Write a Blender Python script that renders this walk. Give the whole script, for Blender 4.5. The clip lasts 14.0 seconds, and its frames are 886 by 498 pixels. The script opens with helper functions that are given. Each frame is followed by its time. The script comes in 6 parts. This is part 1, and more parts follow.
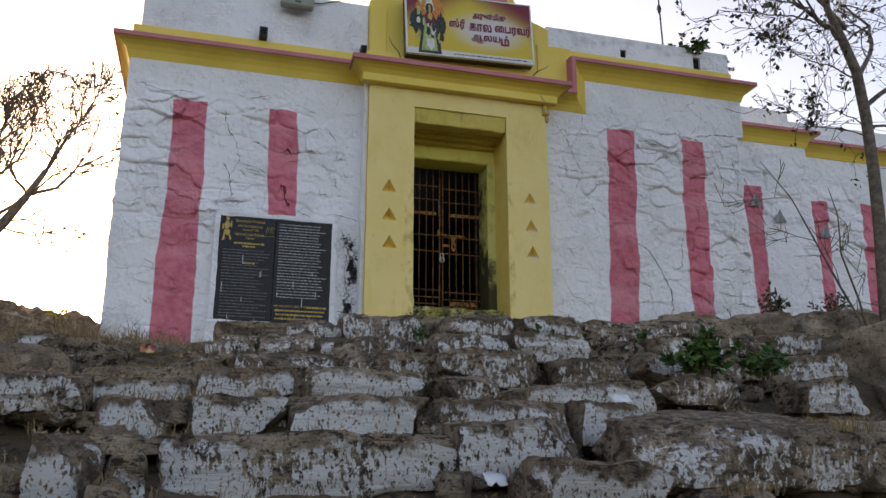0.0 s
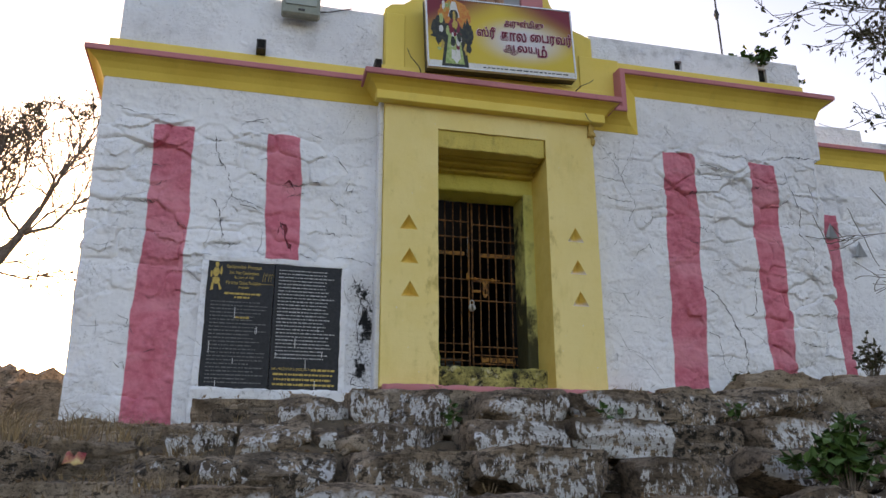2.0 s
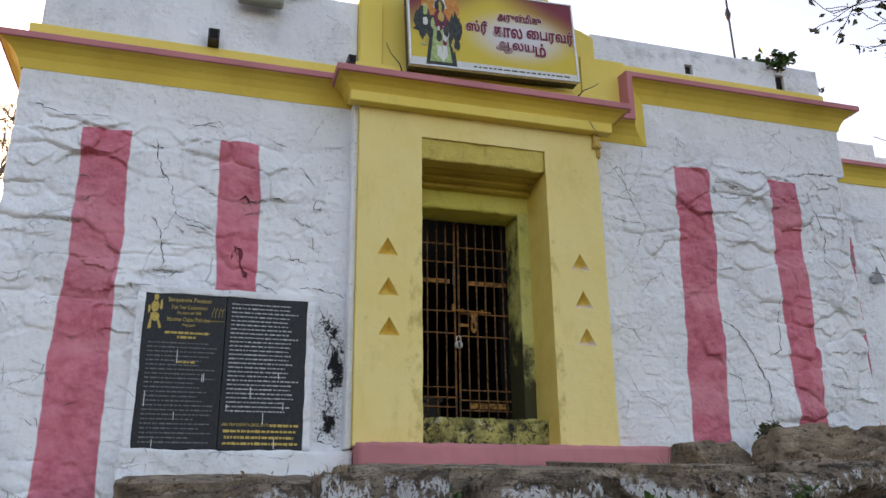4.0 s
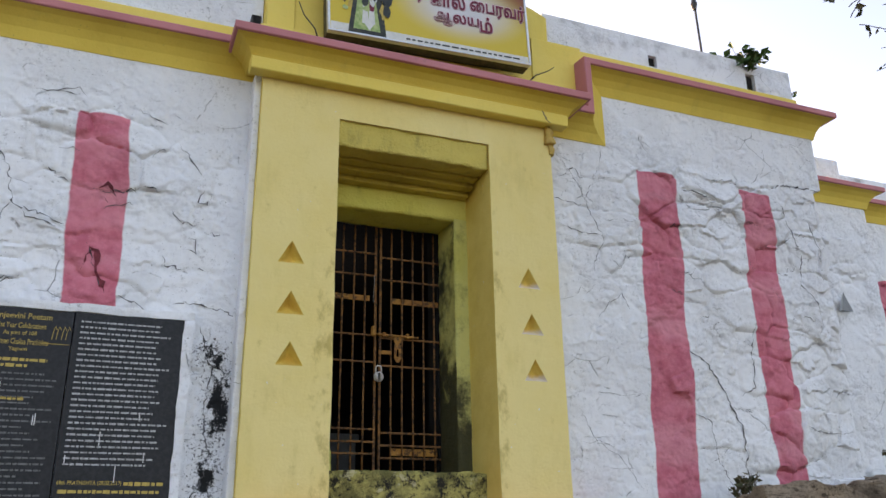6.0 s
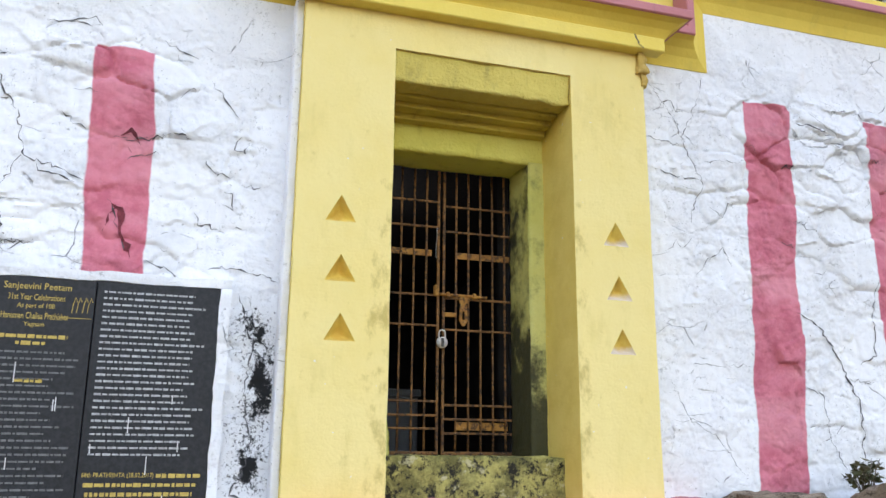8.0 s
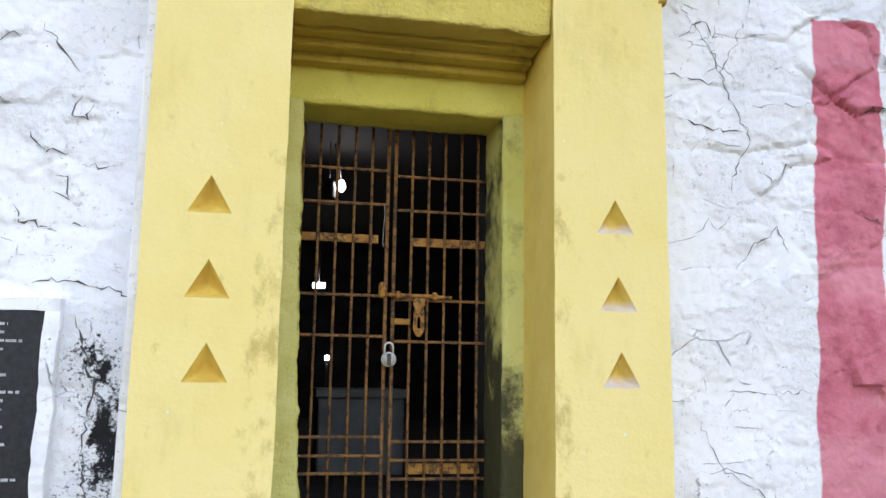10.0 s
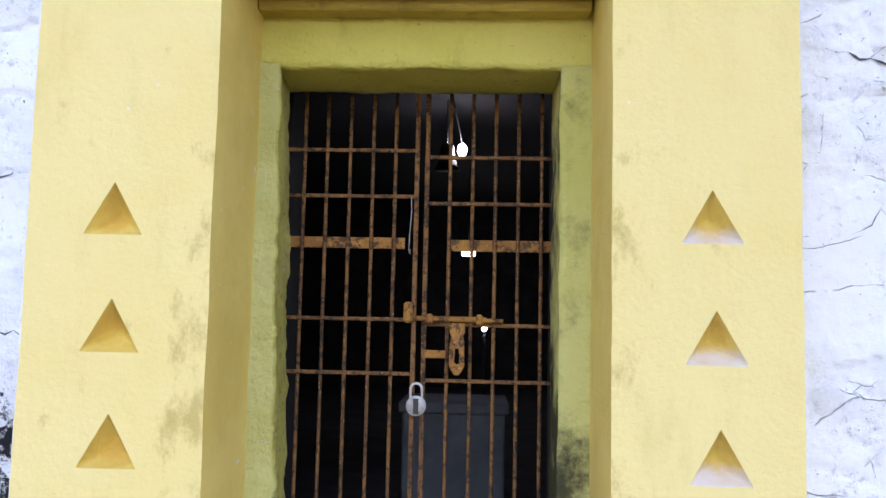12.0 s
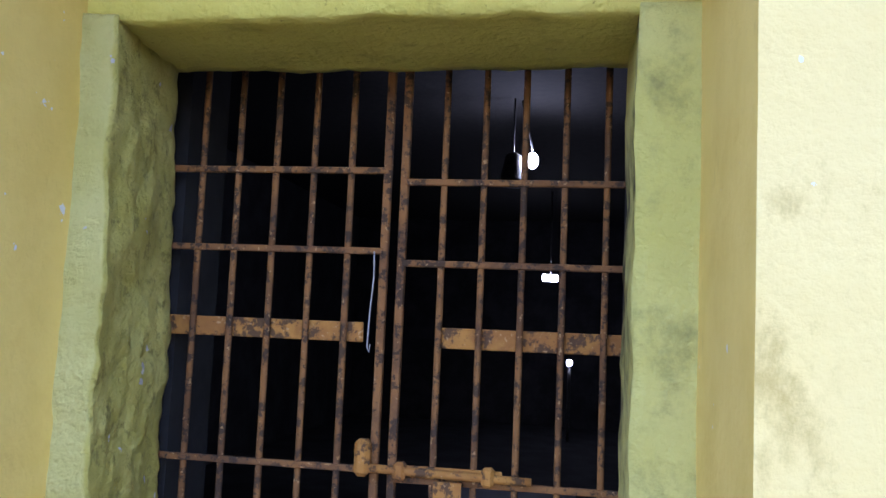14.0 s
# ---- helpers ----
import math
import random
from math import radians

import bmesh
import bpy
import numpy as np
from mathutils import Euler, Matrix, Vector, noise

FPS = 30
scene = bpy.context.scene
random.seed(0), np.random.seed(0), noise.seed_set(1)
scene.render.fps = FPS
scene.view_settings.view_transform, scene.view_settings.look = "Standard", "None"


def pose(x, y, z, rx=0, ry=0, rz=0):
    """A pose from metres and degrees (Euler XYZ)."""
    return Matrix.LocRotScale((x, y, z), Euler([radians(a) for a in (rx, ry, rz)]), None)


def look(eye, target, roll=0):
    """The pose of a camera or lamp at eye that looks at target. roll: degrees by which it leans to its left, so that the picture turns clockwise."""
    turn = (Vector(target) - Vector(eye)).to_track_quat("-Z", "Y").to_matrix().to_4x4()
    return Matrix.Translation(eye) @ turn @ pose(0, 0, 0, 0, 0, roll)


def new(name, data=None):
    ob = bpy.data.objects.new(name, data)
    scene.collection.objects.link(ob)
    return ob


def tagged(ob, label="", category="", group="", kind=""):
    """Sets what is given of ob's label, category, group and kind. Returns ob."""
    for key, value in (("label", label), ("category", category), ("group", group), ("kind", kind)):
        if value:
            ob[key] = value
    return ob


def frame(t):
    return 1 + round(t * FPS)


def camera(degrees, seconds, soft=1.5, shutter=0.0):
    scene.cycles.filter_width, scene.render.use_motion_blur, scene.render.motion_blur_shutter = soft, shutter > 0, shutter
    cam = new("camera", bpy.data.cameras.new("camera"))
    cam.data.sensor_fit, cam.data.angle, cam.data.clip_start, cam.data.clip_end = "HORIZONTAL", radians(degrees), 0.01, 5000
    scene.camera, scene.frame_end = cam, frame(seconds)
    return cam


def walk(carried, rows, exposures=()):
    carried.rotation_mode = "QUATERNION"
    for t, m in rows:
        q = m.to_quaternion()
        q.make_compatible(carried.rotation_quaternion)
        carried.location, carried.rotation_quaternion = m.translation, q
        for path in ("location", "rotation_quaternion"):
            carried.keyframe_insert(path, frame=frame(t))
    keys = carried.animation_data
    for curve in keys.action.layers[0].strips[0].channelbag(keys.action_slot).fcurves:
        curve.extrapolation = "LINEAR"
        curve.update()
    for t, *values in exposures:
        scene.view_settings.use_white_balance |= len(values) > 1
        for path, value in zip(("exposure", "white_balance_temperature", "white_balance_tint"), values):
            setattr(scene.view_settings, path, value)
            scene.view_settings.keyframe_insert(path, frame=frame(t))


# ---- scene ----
cam = camera(56.2, 14.0)
PATH = [
    (0, (0.347, 0.29, 1.317), (0.863, 2.142, 1.87), 0.0),
    (0.5, (0.409, 0.521, 1.43), (0.858, 2.377, 2.026), 0.8),
    (1, (0.43, 0.878, 1.602), (0.86, 2.739, 2.196), 1.1),
    (1.5, (0.51, 1.182, 1.644), (0.964, 3.038, 2.234), 0.3),
    (2, (0.623, 1.519, 1.835), (1.08, 3.364, 2.458), -0.2),
    (2.5, (0.651, 1.878, 1.982), (1.141, 3.703, 2.636), -0.0),
    (2.7, (0.676, 1.992, 2.009), (1.189, 3.81, 2.667), -0.1),
    (4.8, (0.703, 2.902, 2.464), (1.294, 4.71, 3.08), -1.6),
    (5, (0.74, 3.033, 2.48), (1.386, 4.822, 3.098), -1.7),
    (5.5, (0.926, 3.298, 2.625), (1.636, 5.049, 3.279), -1.6),
    (6, (1.064, 3.599, 2.662), (1.773, 5.342, 3.34), -0.9),
    (6.5, (1.186, 3.87, 2.852), (1.861, 5.625, 3.534), -0.7),
    (7, (1.225, 3.961, 2.878), (1.835, 5.753, 3.522), -0.7),
    (7.2, (1.208, 3.966, 2.899), (1.811, 5.774, 3.503), -0.5),
    (9.3, (1.744, 4.781, 3.488), (2.29, 6.669, 3.862), 1.3),
    (9.5, (1.894, 4.87, 3.514), (2.429, 6.763, 3.874), 1.1),
    (10, (2.188, 5.106, 3.64), (2.583, 7.042, 3.953), 0.9),
    (10.5, (2.422, 5.375, 3.842), (2.721, 7.325, 4.175), 1.8),
    (11, (2.588, 5.569, 3.915), (2.817, 7.531, 4.231), 1.6),
    (11.5, (2.767, 5.75, 4.035), (2.808, 7.732, 4.296), 0.9),
    (12, (2.906, 6.003, 4.007), (2.815, 7.993, 4.182), 1.2),
    (12.5, (2.985, 6.249, 4.209), (2.908, 8.244, 4.33), 1.8),
    (13, (3.131, 6.564, 4.24), (2.984, 8.552, 4.4), 1.6),
    (13.5, (3.182, 6.819, 4.283), (2.927, 8.795, 4.462), 1.6),
    (14, (3.063, 7.235, 4.291), (2.736, 9.2, 4.476), 2.4),
]
EXPOSURES = [(t, stops, kelvin, 30 if t < 10.5 else 34 if t < 11.5 else 39 if t < 12.7 else 43) for t, stops, kelvin in ((0, 1.86, 7100), (0.5, 1.58, 7100), (1, 1.84, 7100), (2, 2.06, 7100), (2.5, 1.88, 7100), (5, 2.5, 7200), (6, 2.42, 7200), (6.5, 2.52, 7200), (7, 3.2, 7200), (9.5, 3.26, 7200), (11, 3.33, 6900), (12, 3.37, 6400), (12.5, 3.48, 6150), (13, 3.54, 5850), (13.5, 3.55, 5550), (14, 3.60, 5450))]
walk(cam, [(t, look(eye, target, roll)) for t, eye, target, roll in PATH], EXPOSURES)

# ---- light: a low sun behind the building, the sky in front of it ----
SUN_AZ, SUN_EL = -11.0, 7.0
world = bpy.data.worlds.new("sky")
scene.world = world
world.use_nodes = True
wn = world.node_tree
sky = wn.nodes.new("ShaderNodeTexSky")
sky.sky_type, sky.sun_disc = "NISHITA", False
sky.sun_elevation, sky.sun_rotation = radians(SUN_EL), radians(SUN_AZ)
sky.air_density, sky.dust_density, sky.ozone_density = 1.0, 3.0, 1.0
wn.links.new(sky.outputs[0], wn.nodes["Background"].inputs[0])
wn.nodes["Background"].inputs[1].default_value = 0.15
sun = new("sun", bpy.data.lights.new("sun", "SUN"))
sun.data.energy, sun.data.angle, sun.data.color = 2.0, radians(0.8), (1.0, 0.82, 0.6)
away = Vector((math.sin(radians(SUN_AZ)) * math.cos(radians(SUN_EL)), math.cos(radians(SUN_AZ)) * math.cos(radians(SUN_EL)), math.sin(radians(SUN_EL))))
sun.matrix_world = look(away * 60, (0, 0, 0))


# the lit bulb that hangs in the hall
hall_light = new("hall_light", bpy.data.lights.new("hall_light", "POINT"))
hall_light.data.energy, hall_light.data.shadow_soft_size, hall_light.data.color = 1.0, 0.03, (0.86, 0.96, 1.0)
hall_light.location = (2.745, 12.42, 5.37)

# ---- materials ----
class Nodes:
    """A small writer of node materials."""

    def __init__(self, name, rough=0.85, metal=0.0):
        self.m = bpy.data.materials.new(name)
        self.m.use_nodes = True
        self.t = self.m.node_tree
        self.b = self.t.nodes["Principled BSDF"]
        self.b.inputs["Roughness"].default_value = rough
        self.b.inputs["Metallic"].default_value = metal
        self.b.inputs["Specular IOR Level"].default_value = 0.3
        self._pos = None

    def put(self, sock, v):
        if hasattr(v, "is_output"):
            self.t.links.new(v, sock)
        elif isinstance(v, tuple) and len(v) == 3 and sock.type == "RGBA":
            sock.default_value = (*v, 1)
        else:
            sock.default_value = v

    @property
    def pos(self):
        if self._pos is None:
            self._pos = self.t.nodes.new("ShaderNodeNewGeometry")
        return self._pos.outputs["Position"]

    @property
    def normal(self):
        self.pos
        return self._pos.outputs["Normal"]

    def axis(self, v, i):
        n = self.t.nodes.new("ShaderNodeSeparateXYZ")
        self.put(n.inputs[0], v)
        return n.outputs[i]

    def math(self, op, a, b=0.0, clamp=False):
        n = self.t.nodes.new("ShaderNodeMath")
        n.operation, n.use_clamp = op, clamp
        self.put(n.inputs[0], a)
        self.put(n.inputs[1], b)
        return n.outputs[0]

    def step(self, v, lo, hi):
        n = self.t.nodes.new("ShaderNodeMapRange")
        n.interpolation_type = "SMOOTHSTEP"
        self.put(n.inputs[0], v)
        self.put(n.inputs[1], lo)
        self.put(n.inputs[2], hi)
        return n.outputs[0]

    def noise(self, scale, detail=4.0, rough=0.55, stretch=None, off=0.0):
        v = self.pos
        if stretch or off:
            mp = self.t.nodes.new("ShaderNodeMapping")
            mp.inputs["Scale"].default_value = stretch or (1, 1, 1)
            mp.inputs["Location"].default_value = (off, off * 0.7, off * 1.3)
            self.put(mp.inputs[0], v)
            v = mp.outputs[0]
        n = self.t.nodes.new("ShaderNodeTexNoise")
        n.inputs["Scale"].default_value, n.inputs["Detail"].default_value, n.inputs["Roughness"].default_value = scale, detail, rough
        self.put(n.inputs["Vector"], v)
        return n.outputs["Fac"]

    def joints(self, scale, stretch, warp=0.12):
        """Distance to the edges of warped cells, for hairline joints."""
        mp = self.t.nodes.new("ShaderNodeMapping")
        mp.inputs["Scale"].default_value = stretch
        ad = self.t.nodes.new("ShaderNodeVectorMath")
        ad.operation = "ADD"
        nz = self.t.nodes.new("ShaderNodeTexNoise")
        nz.inputs["Scale"].default_value, nz.inputs["Detail"].default_value = 4.0, 5.0
        sc = self.t.nodes.new("ShaderNodeVectorMath")
        sc.operation = "SCALE"
        sc.inputs["Scale"].default_value = warp
        self.put(nz.inputs["Vector"], self.pos)
        self.put(sc.inputs[0], nz.outputs["Color"])
        self.put(ad.inputs[0], self.pos)
        self.put(ad.inputs[1], sc.outputs[0])
        self.put(mp.inputs[0], ad.outputs[0])
        v = self.t.nodes.new("ShaderNodeTexVoronoi")
        v.feature = "DISTANCE_TO_EDGE"
        v.inputs["Scale"].default_value = scale
        self.put(v.inputs["Vector"], mp.outputs[0])
        return v.outputs["Distance"]

    def chips(self, scale, stretch, off=0.0):
        """A random height for each of many small warped cells: broken facets with crisp steps."""
        mp = self.t.nodes.new("ShaderNodeMapping")
        mp.inputs["Scale"].default_value = stretch
        mp.inputs["Location"].default_value = (off, off, off)
        ad = self.t.nodes.new("ShaderNodeVectorMath")
        ad.operation = "MULTIPLY_ADD"
        nz = self.t.nodes.new("ShaderNodeTexNoise")
        nz.inputs["Scale"].default_value, nz.inputs["Detail"].default_value = 9.0, 6.0
        self.put(nz.inputs["Vector"], self.pos)
        self.put(ad.inputs[0], nz.outputs["Color"])
        ad.inputs[1].default_value = (0.14, 0.14, 0.14)
        self.put(ad.inputs[2], self.pos)
        self.put(mp.inputs[0], ad.outputs[0])
        v = self.t.nodes.new("ShaderNodeTexVoronoi")
        v.inputs["Scale"].default_value = scale
        self.put(v.inputs["Vector"], mp.outputs[0])
        return self.axis(v.outputs["Color"], 0)

    def mix(self, f, a, b):
        n = self.t.nodes.new("ShaderNodeMix")
        n.data_type = "RGBA"
        self.put(n.inputs[0], f)
        self.put(n.inputs[6], a)
        self.put(n.inputs[7], b)
        return n.outputs[2]

    def random(self):
        return self.t.nodes.new("ShaderNodeObjectInfo").outputs["Random"]

    def island(self):
        self.pos
        return self._pos.outputs["Random Per Island"]

    def bump(self, h, dist=0.01, strength=1.0):
        n = self.t.nodes.new("ShaderNodeBump")
        n.inputs["Distance"].default_value, n.inputs["Strength"].default_value = dist, strength
        self.put(n.inputs["Height"], h)
        self.t.links.new(n.outputs[0], self.b.inputs["Normal"])

    def colour(self, c):
        self.put(self.b.inputs["Base Color"], c)
        return self.m

    def rough(self, v):
        self.put(self.b.inputs["Roughness"], v)


LIME = (0.80, 0.815, 0.84)
RED_PAINT = (0.66, 0.20, 0.255)


def limewash(name, stripes, mould=None, grime=0.45):
    """Limewashed rubble with painted red stripes: (left top, right top, left foot, right foot, z top, z foot)."""
    g = Nodes(name, 0.92)
    x, z = g.axis(g.pos, 0), g.axis(g.pos, 2)
    wob = g.math("ADD", g.math("MULTIPLY", g.math("SUBTRACT", g.noise(4.5, 4), 0.5), 0.045), g.math("MULTIPLY", g.math("SUBTRACT", g.noise(1.5, 2, 0.5, off=77.0), 0.5), 0.10))
    xw, zw = g.math("ADD", x, wob), g.math("ADD", z, wob)
    dirt = g.step(g.noise(2.2, 6, 0.65), 0.52, 0.78)
    fine = g.math("MULTIPLY", g.step(g.noise(30, 8, 0.8, off=3.0), 0.54, 0.64), g.step(g.noise(3.0, 5, 0.6, off=51.0), 0.42, 0.62))
    streak = g.step(g.noise(2.0, 5, 0.6, stretch=(5, 5, 0.6), off=7.0), 0.60, 0.85)
    base = g.mix(g.math("MULTIPLY", dirt, grime), LIME, (0.42, 0.43, 0.44) if grime < 0.6 else (0.14, 0.14, 0.14))
    base = g.mix(g.math("MULTIPLY", fine, 0.55), base, (0.27, 0.275, 0.28))
    base = g.mix(g.math("MULTIPLY", g.step(g.noise(75, 3, 0.5, off=61.0), 0.70, 0.74), 0.8), base, (0.12, 0.12, 0.12))
    base = g.mix(g.math("MULTIPLY", streak, 0.4), base, (0.45, 0.46, 0.48))
    mask = None
    for a, b, c, d, zt, zf in stripes:
        k = g.math("DIVIDE", g.math("SUBTRACT", zt, z), zt - zf)
        left = g.math("ADD", g.math("MULTIPLY", k, c - a), a)
        right = g.math("ADD", g.math("MULTIPLY", k, d - b), b)
        m = g.math("MULTIPLY", g.step(g.math("SUBTRACT", xw, left), -0.006, 0.006), g.step(g.math("SUBTRACT", right, xw), -0.006, 0.006))
        m = g.math("MULTIPLY", m, g.math("MULTIPLY", g.step(g.math("SUBTRACT", zt, zw), -0.006, 0.006), g.step(g.math("SUBTRACT", zw, zf), -0.006, 0.006)))
        mask = m if mask is None else g.math("MAXIMUM", mask, m)
    hair = g.math("MULTIPLY", g.step(g.joints(2.6, (1.0, 0.4, 1.7)), 0.0075, 0.003), g.step(g.noise(2.6, 5, 0.7, off=21.0), 0.54, 0.62))
    hair2 = g.math("MULTIPLY", g.step(g.joints(6.5, (1.0, 0.4, 1.4), 0.2), 0.012, 0.004), g.step(g.noise(4.0, 5, 0.7, off=31.0), 0.58, 0.64))
    if mask is not None:
        worn = g.step(g.noise(9, 6, 0.7, off=11.0), 0.36, 0.62)
        paint = g.mix(worn, (0.55, 0.135, 0.185), RED_PAINT)
        paint = g.mix(g.math("MULTIPLY", g.step(g.noise(2.6, 3, 0.5, stretch=(0.6, 1, 1.6), off=83.0), 0.46, 0.66), 0.65), paint, (0.72, 0.29, 0.34))
        paint = g.mix(g.math("MULTIPLY", g.step(g.noise(40, 4, off=5.0), 0.62, 0.75), 0.5), paint, (0.62, 0.28, 0.32))
        base = g.mix(mask, base, paint)
    if mask is not None:
        bare = g.math("SUBTRACT", 1.0, g.math("MULTIPLY", mask, 0.85))
        hair, hair2 = g.math("MULTIPLY", hair, bare), g.math("MULTIPLY", hair2, bare)
    base = g.mix(g.math("MULTIPLY", hair, 0.6), base, (0.14, 0.14, 0.145))
    base = g.mix(g.math("MULTIPLY", hair2, 0.5), base, (0.16, 0.16, 0.165))
    if mould:
        cx, z0_, z1_, w_ = mould
        drift = g.math("MULTIPLY", g.math("SUBTRACT", g.noise(2.8, 3, off=41.0), 0.5), 0.22)
        off = g.math("ABSOLUTE", g.math("SUBTRACT", g.math("ADD", x, drift), cx))
        tall = g.math("MULTIPLY", g.step(z, z0_, z0_ + 0.1), g.step(z, z1_, z1_ - 0.15))
        near = g.math("MULTIPLY", g.step(off, w_, 0.0), tall)
        wide = g.math("MULTIPLY", g.step(off, w_ * 1.5, 0.02), tall)
        clump = g.math("ADD", g.math("MULTIPLY", g.noise(5.0, 4, 0.6, off=19.0), 0.6), g.math("MULTIPLY", g.noise(22, 9, 0.8, off=17.0), 0.4))
        black = g.math("MULTIPLY", g.step(g.math("ADD", clump, g.math("MULTIPLY", near, 0.15)), 0.618, 0.650), g.step(near, 0.04, 0.2))
        speck = g.math("MULTIPLY", g.step(g.math("ADD", g.noise(70, 6, 0.75, off=57.0), g.math("MULTIPLY", wide, 0.13)), 0.655, 0.70), g.step(wide, 0.05, 0.4))
        base = g.mix(g.math("MULTIPLY", wide, 0.16), base, (0.33, 0.33, 0.32))
        base = g.mix(g.math("MAXIMUM", black, g.math("MULTIPLY", speck, 0.85)), base, (0.015, 0.015, 0.016))
    broken = g.step(g.noise(1.9, 4, 0.6, off=71.0), 0.44, 0.58)
    facets = g.math("ADD", g.math("MULTIPLY", g.chips(7.0, (1.0, 0.3, 1.7)), 0.55), g.math("MULTIPLY", g.chips(19.0, (1.0, 0.3, 1.5), 5.0), 0.22))
    grain = g.math("ADD", g.noise(11, 8, 0.70), g.math("MULTIPLY", g.noise(48, 6, 0.7), 0.3))
    g.bump(g.math("ADD", g.math("MULTIPLY", g.math("ADD", hair, hair2), -0.5), g.math("ADD", g.math("MULTIPLY", grain, g.math("ADD", 0.35, g.math("MULTIPLY", broken, 0.65))), g.math("MULTIPLY", facets, broken))), 0.019, 1.0)
    return g.colour(base)


def paint(name, c, dark, stain, amount=0.5, rough=0.75, bump=0.006):
    """Old distemper paint, blotched and stained."""
    g = Nodes(name, rough)
    col = g.mix(g.step(g.noise(1.6, 5), 0.38, 0.72), c, dark)
    col = g.mix(g.math("MULTIPLY", g.step(g.noise(5, 6, 0.65, stretch=(1.5, 1.5, 0.5), off=4.0), 0.55, 0.8), amount), col, stain)
    col = g.mix(g.math("MULTIPLY", g.step(g.noise(60, 3, off=9.0), 0.68, 0.74), 0.6), col, stain)
    g.bump(g.math("ADD", g.noise(9, 5), g.math("MULTIPLY", g.noise(60, 5), 0.4)), bump, 0.6)
    return g.colour(col)


M_WALL_L = limewash("limewash_left", [(-0.21, 0.10, -0.24, 0.16, 5.05, 2.4), (0.73, 1.01, 0.76, 1.045, 5.065, 3.88)], (1.59, 2.84, 3.86, 0.16))
M_WALL_R = limewash("limewash_right", [(4.535, 4.885, 4.45, 4.79, 5.30, 2.7), (5.485, 5.79, 5.45, 5.74, 5.28, 2.7)])
M_WALL_F = limewash("limewash_back", [(7.10, 7.40, 7.19, 7.36, 5.28, 3.0), (8.35, 8.67, 8.29, 8.58, 5.25, 3.0), (9.26, 9.55, 9.18, 9.44, 5.29, 3.0)])
M_LIME = limewash("limewash_plain", [])
M_WEATHERED = limewash("limewash_weathered", [], None, 0.8)
M_YELLOW = paint("yellow_paint", (0.80, 0.62, 0.15), (0.77, 0.58, 0.115), (0.56, 0.43, 0.10), 0.4)


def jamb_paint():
    """The portal's yellow distemper, rubbed dark along the opening and chipped to the lime; reveal shade is in the
    colour.
    """
    g = Nodes("worn_yellow_paint_shaded_reveals", 0.75)
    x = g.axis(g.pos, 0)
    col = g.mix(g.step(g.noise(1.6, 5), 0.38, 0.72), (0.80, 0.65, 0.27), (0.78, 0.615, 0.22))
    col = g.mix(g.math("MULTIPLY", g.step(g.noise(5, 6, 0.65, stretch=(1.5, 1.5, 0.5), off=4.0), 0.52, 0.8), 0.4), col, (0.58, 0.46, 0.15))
    # side faces turn a deeper yellow: the shade of the reveals, put into the colour
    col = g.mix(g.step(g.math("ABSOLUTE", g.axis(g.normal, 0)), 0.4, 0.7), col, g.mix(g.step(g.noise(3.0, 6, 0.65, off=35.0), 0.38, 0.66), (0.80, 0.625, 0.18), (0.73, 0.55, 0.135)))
    near = g.math("MAXIMUM", g.step(g.math("ABSOLUTE", g.math("SUBTRACT", x, 2.215)), 0.16, 0.0), g.step(g.math("ABSOLUTE", g.math("SUBTRACT", x, 3.225)), 0.16, 0.0))
    near = g.math("MULTIPLY", near, g.step(g.math("MULTIPLY", g.axis(g.normal, 1), -1.0), 0.3, 0.8))
    near = g.math("MULTIPLY", near, g.step(g.axis(g.pos, 2), 4.7, 4.25))
    rub = g.math("ADD", g.noise(11, 8, 0.72, stretch=(1, 1, 0.6), off=15.0), g.math("MULTIPLY", near, 0.17))
    col = g.mix(g.math("MULTIPLY", g.step(rub, 0.60, 0.82), 0.6), col, (0.36, 0.25, 0.05))
    col = g.mix(g.step(g.noise(30, 4, 0.5, off=25.0), 0.715, 0.73), col, (0.72, 0.72, 0.74))
    g.bump(g.math("ADD", g.noise(9, 6), g.math("MULTIPLY", g.noise(60, 6, 0.65), 0.4)), 0.010, 0.7)
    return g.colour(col)


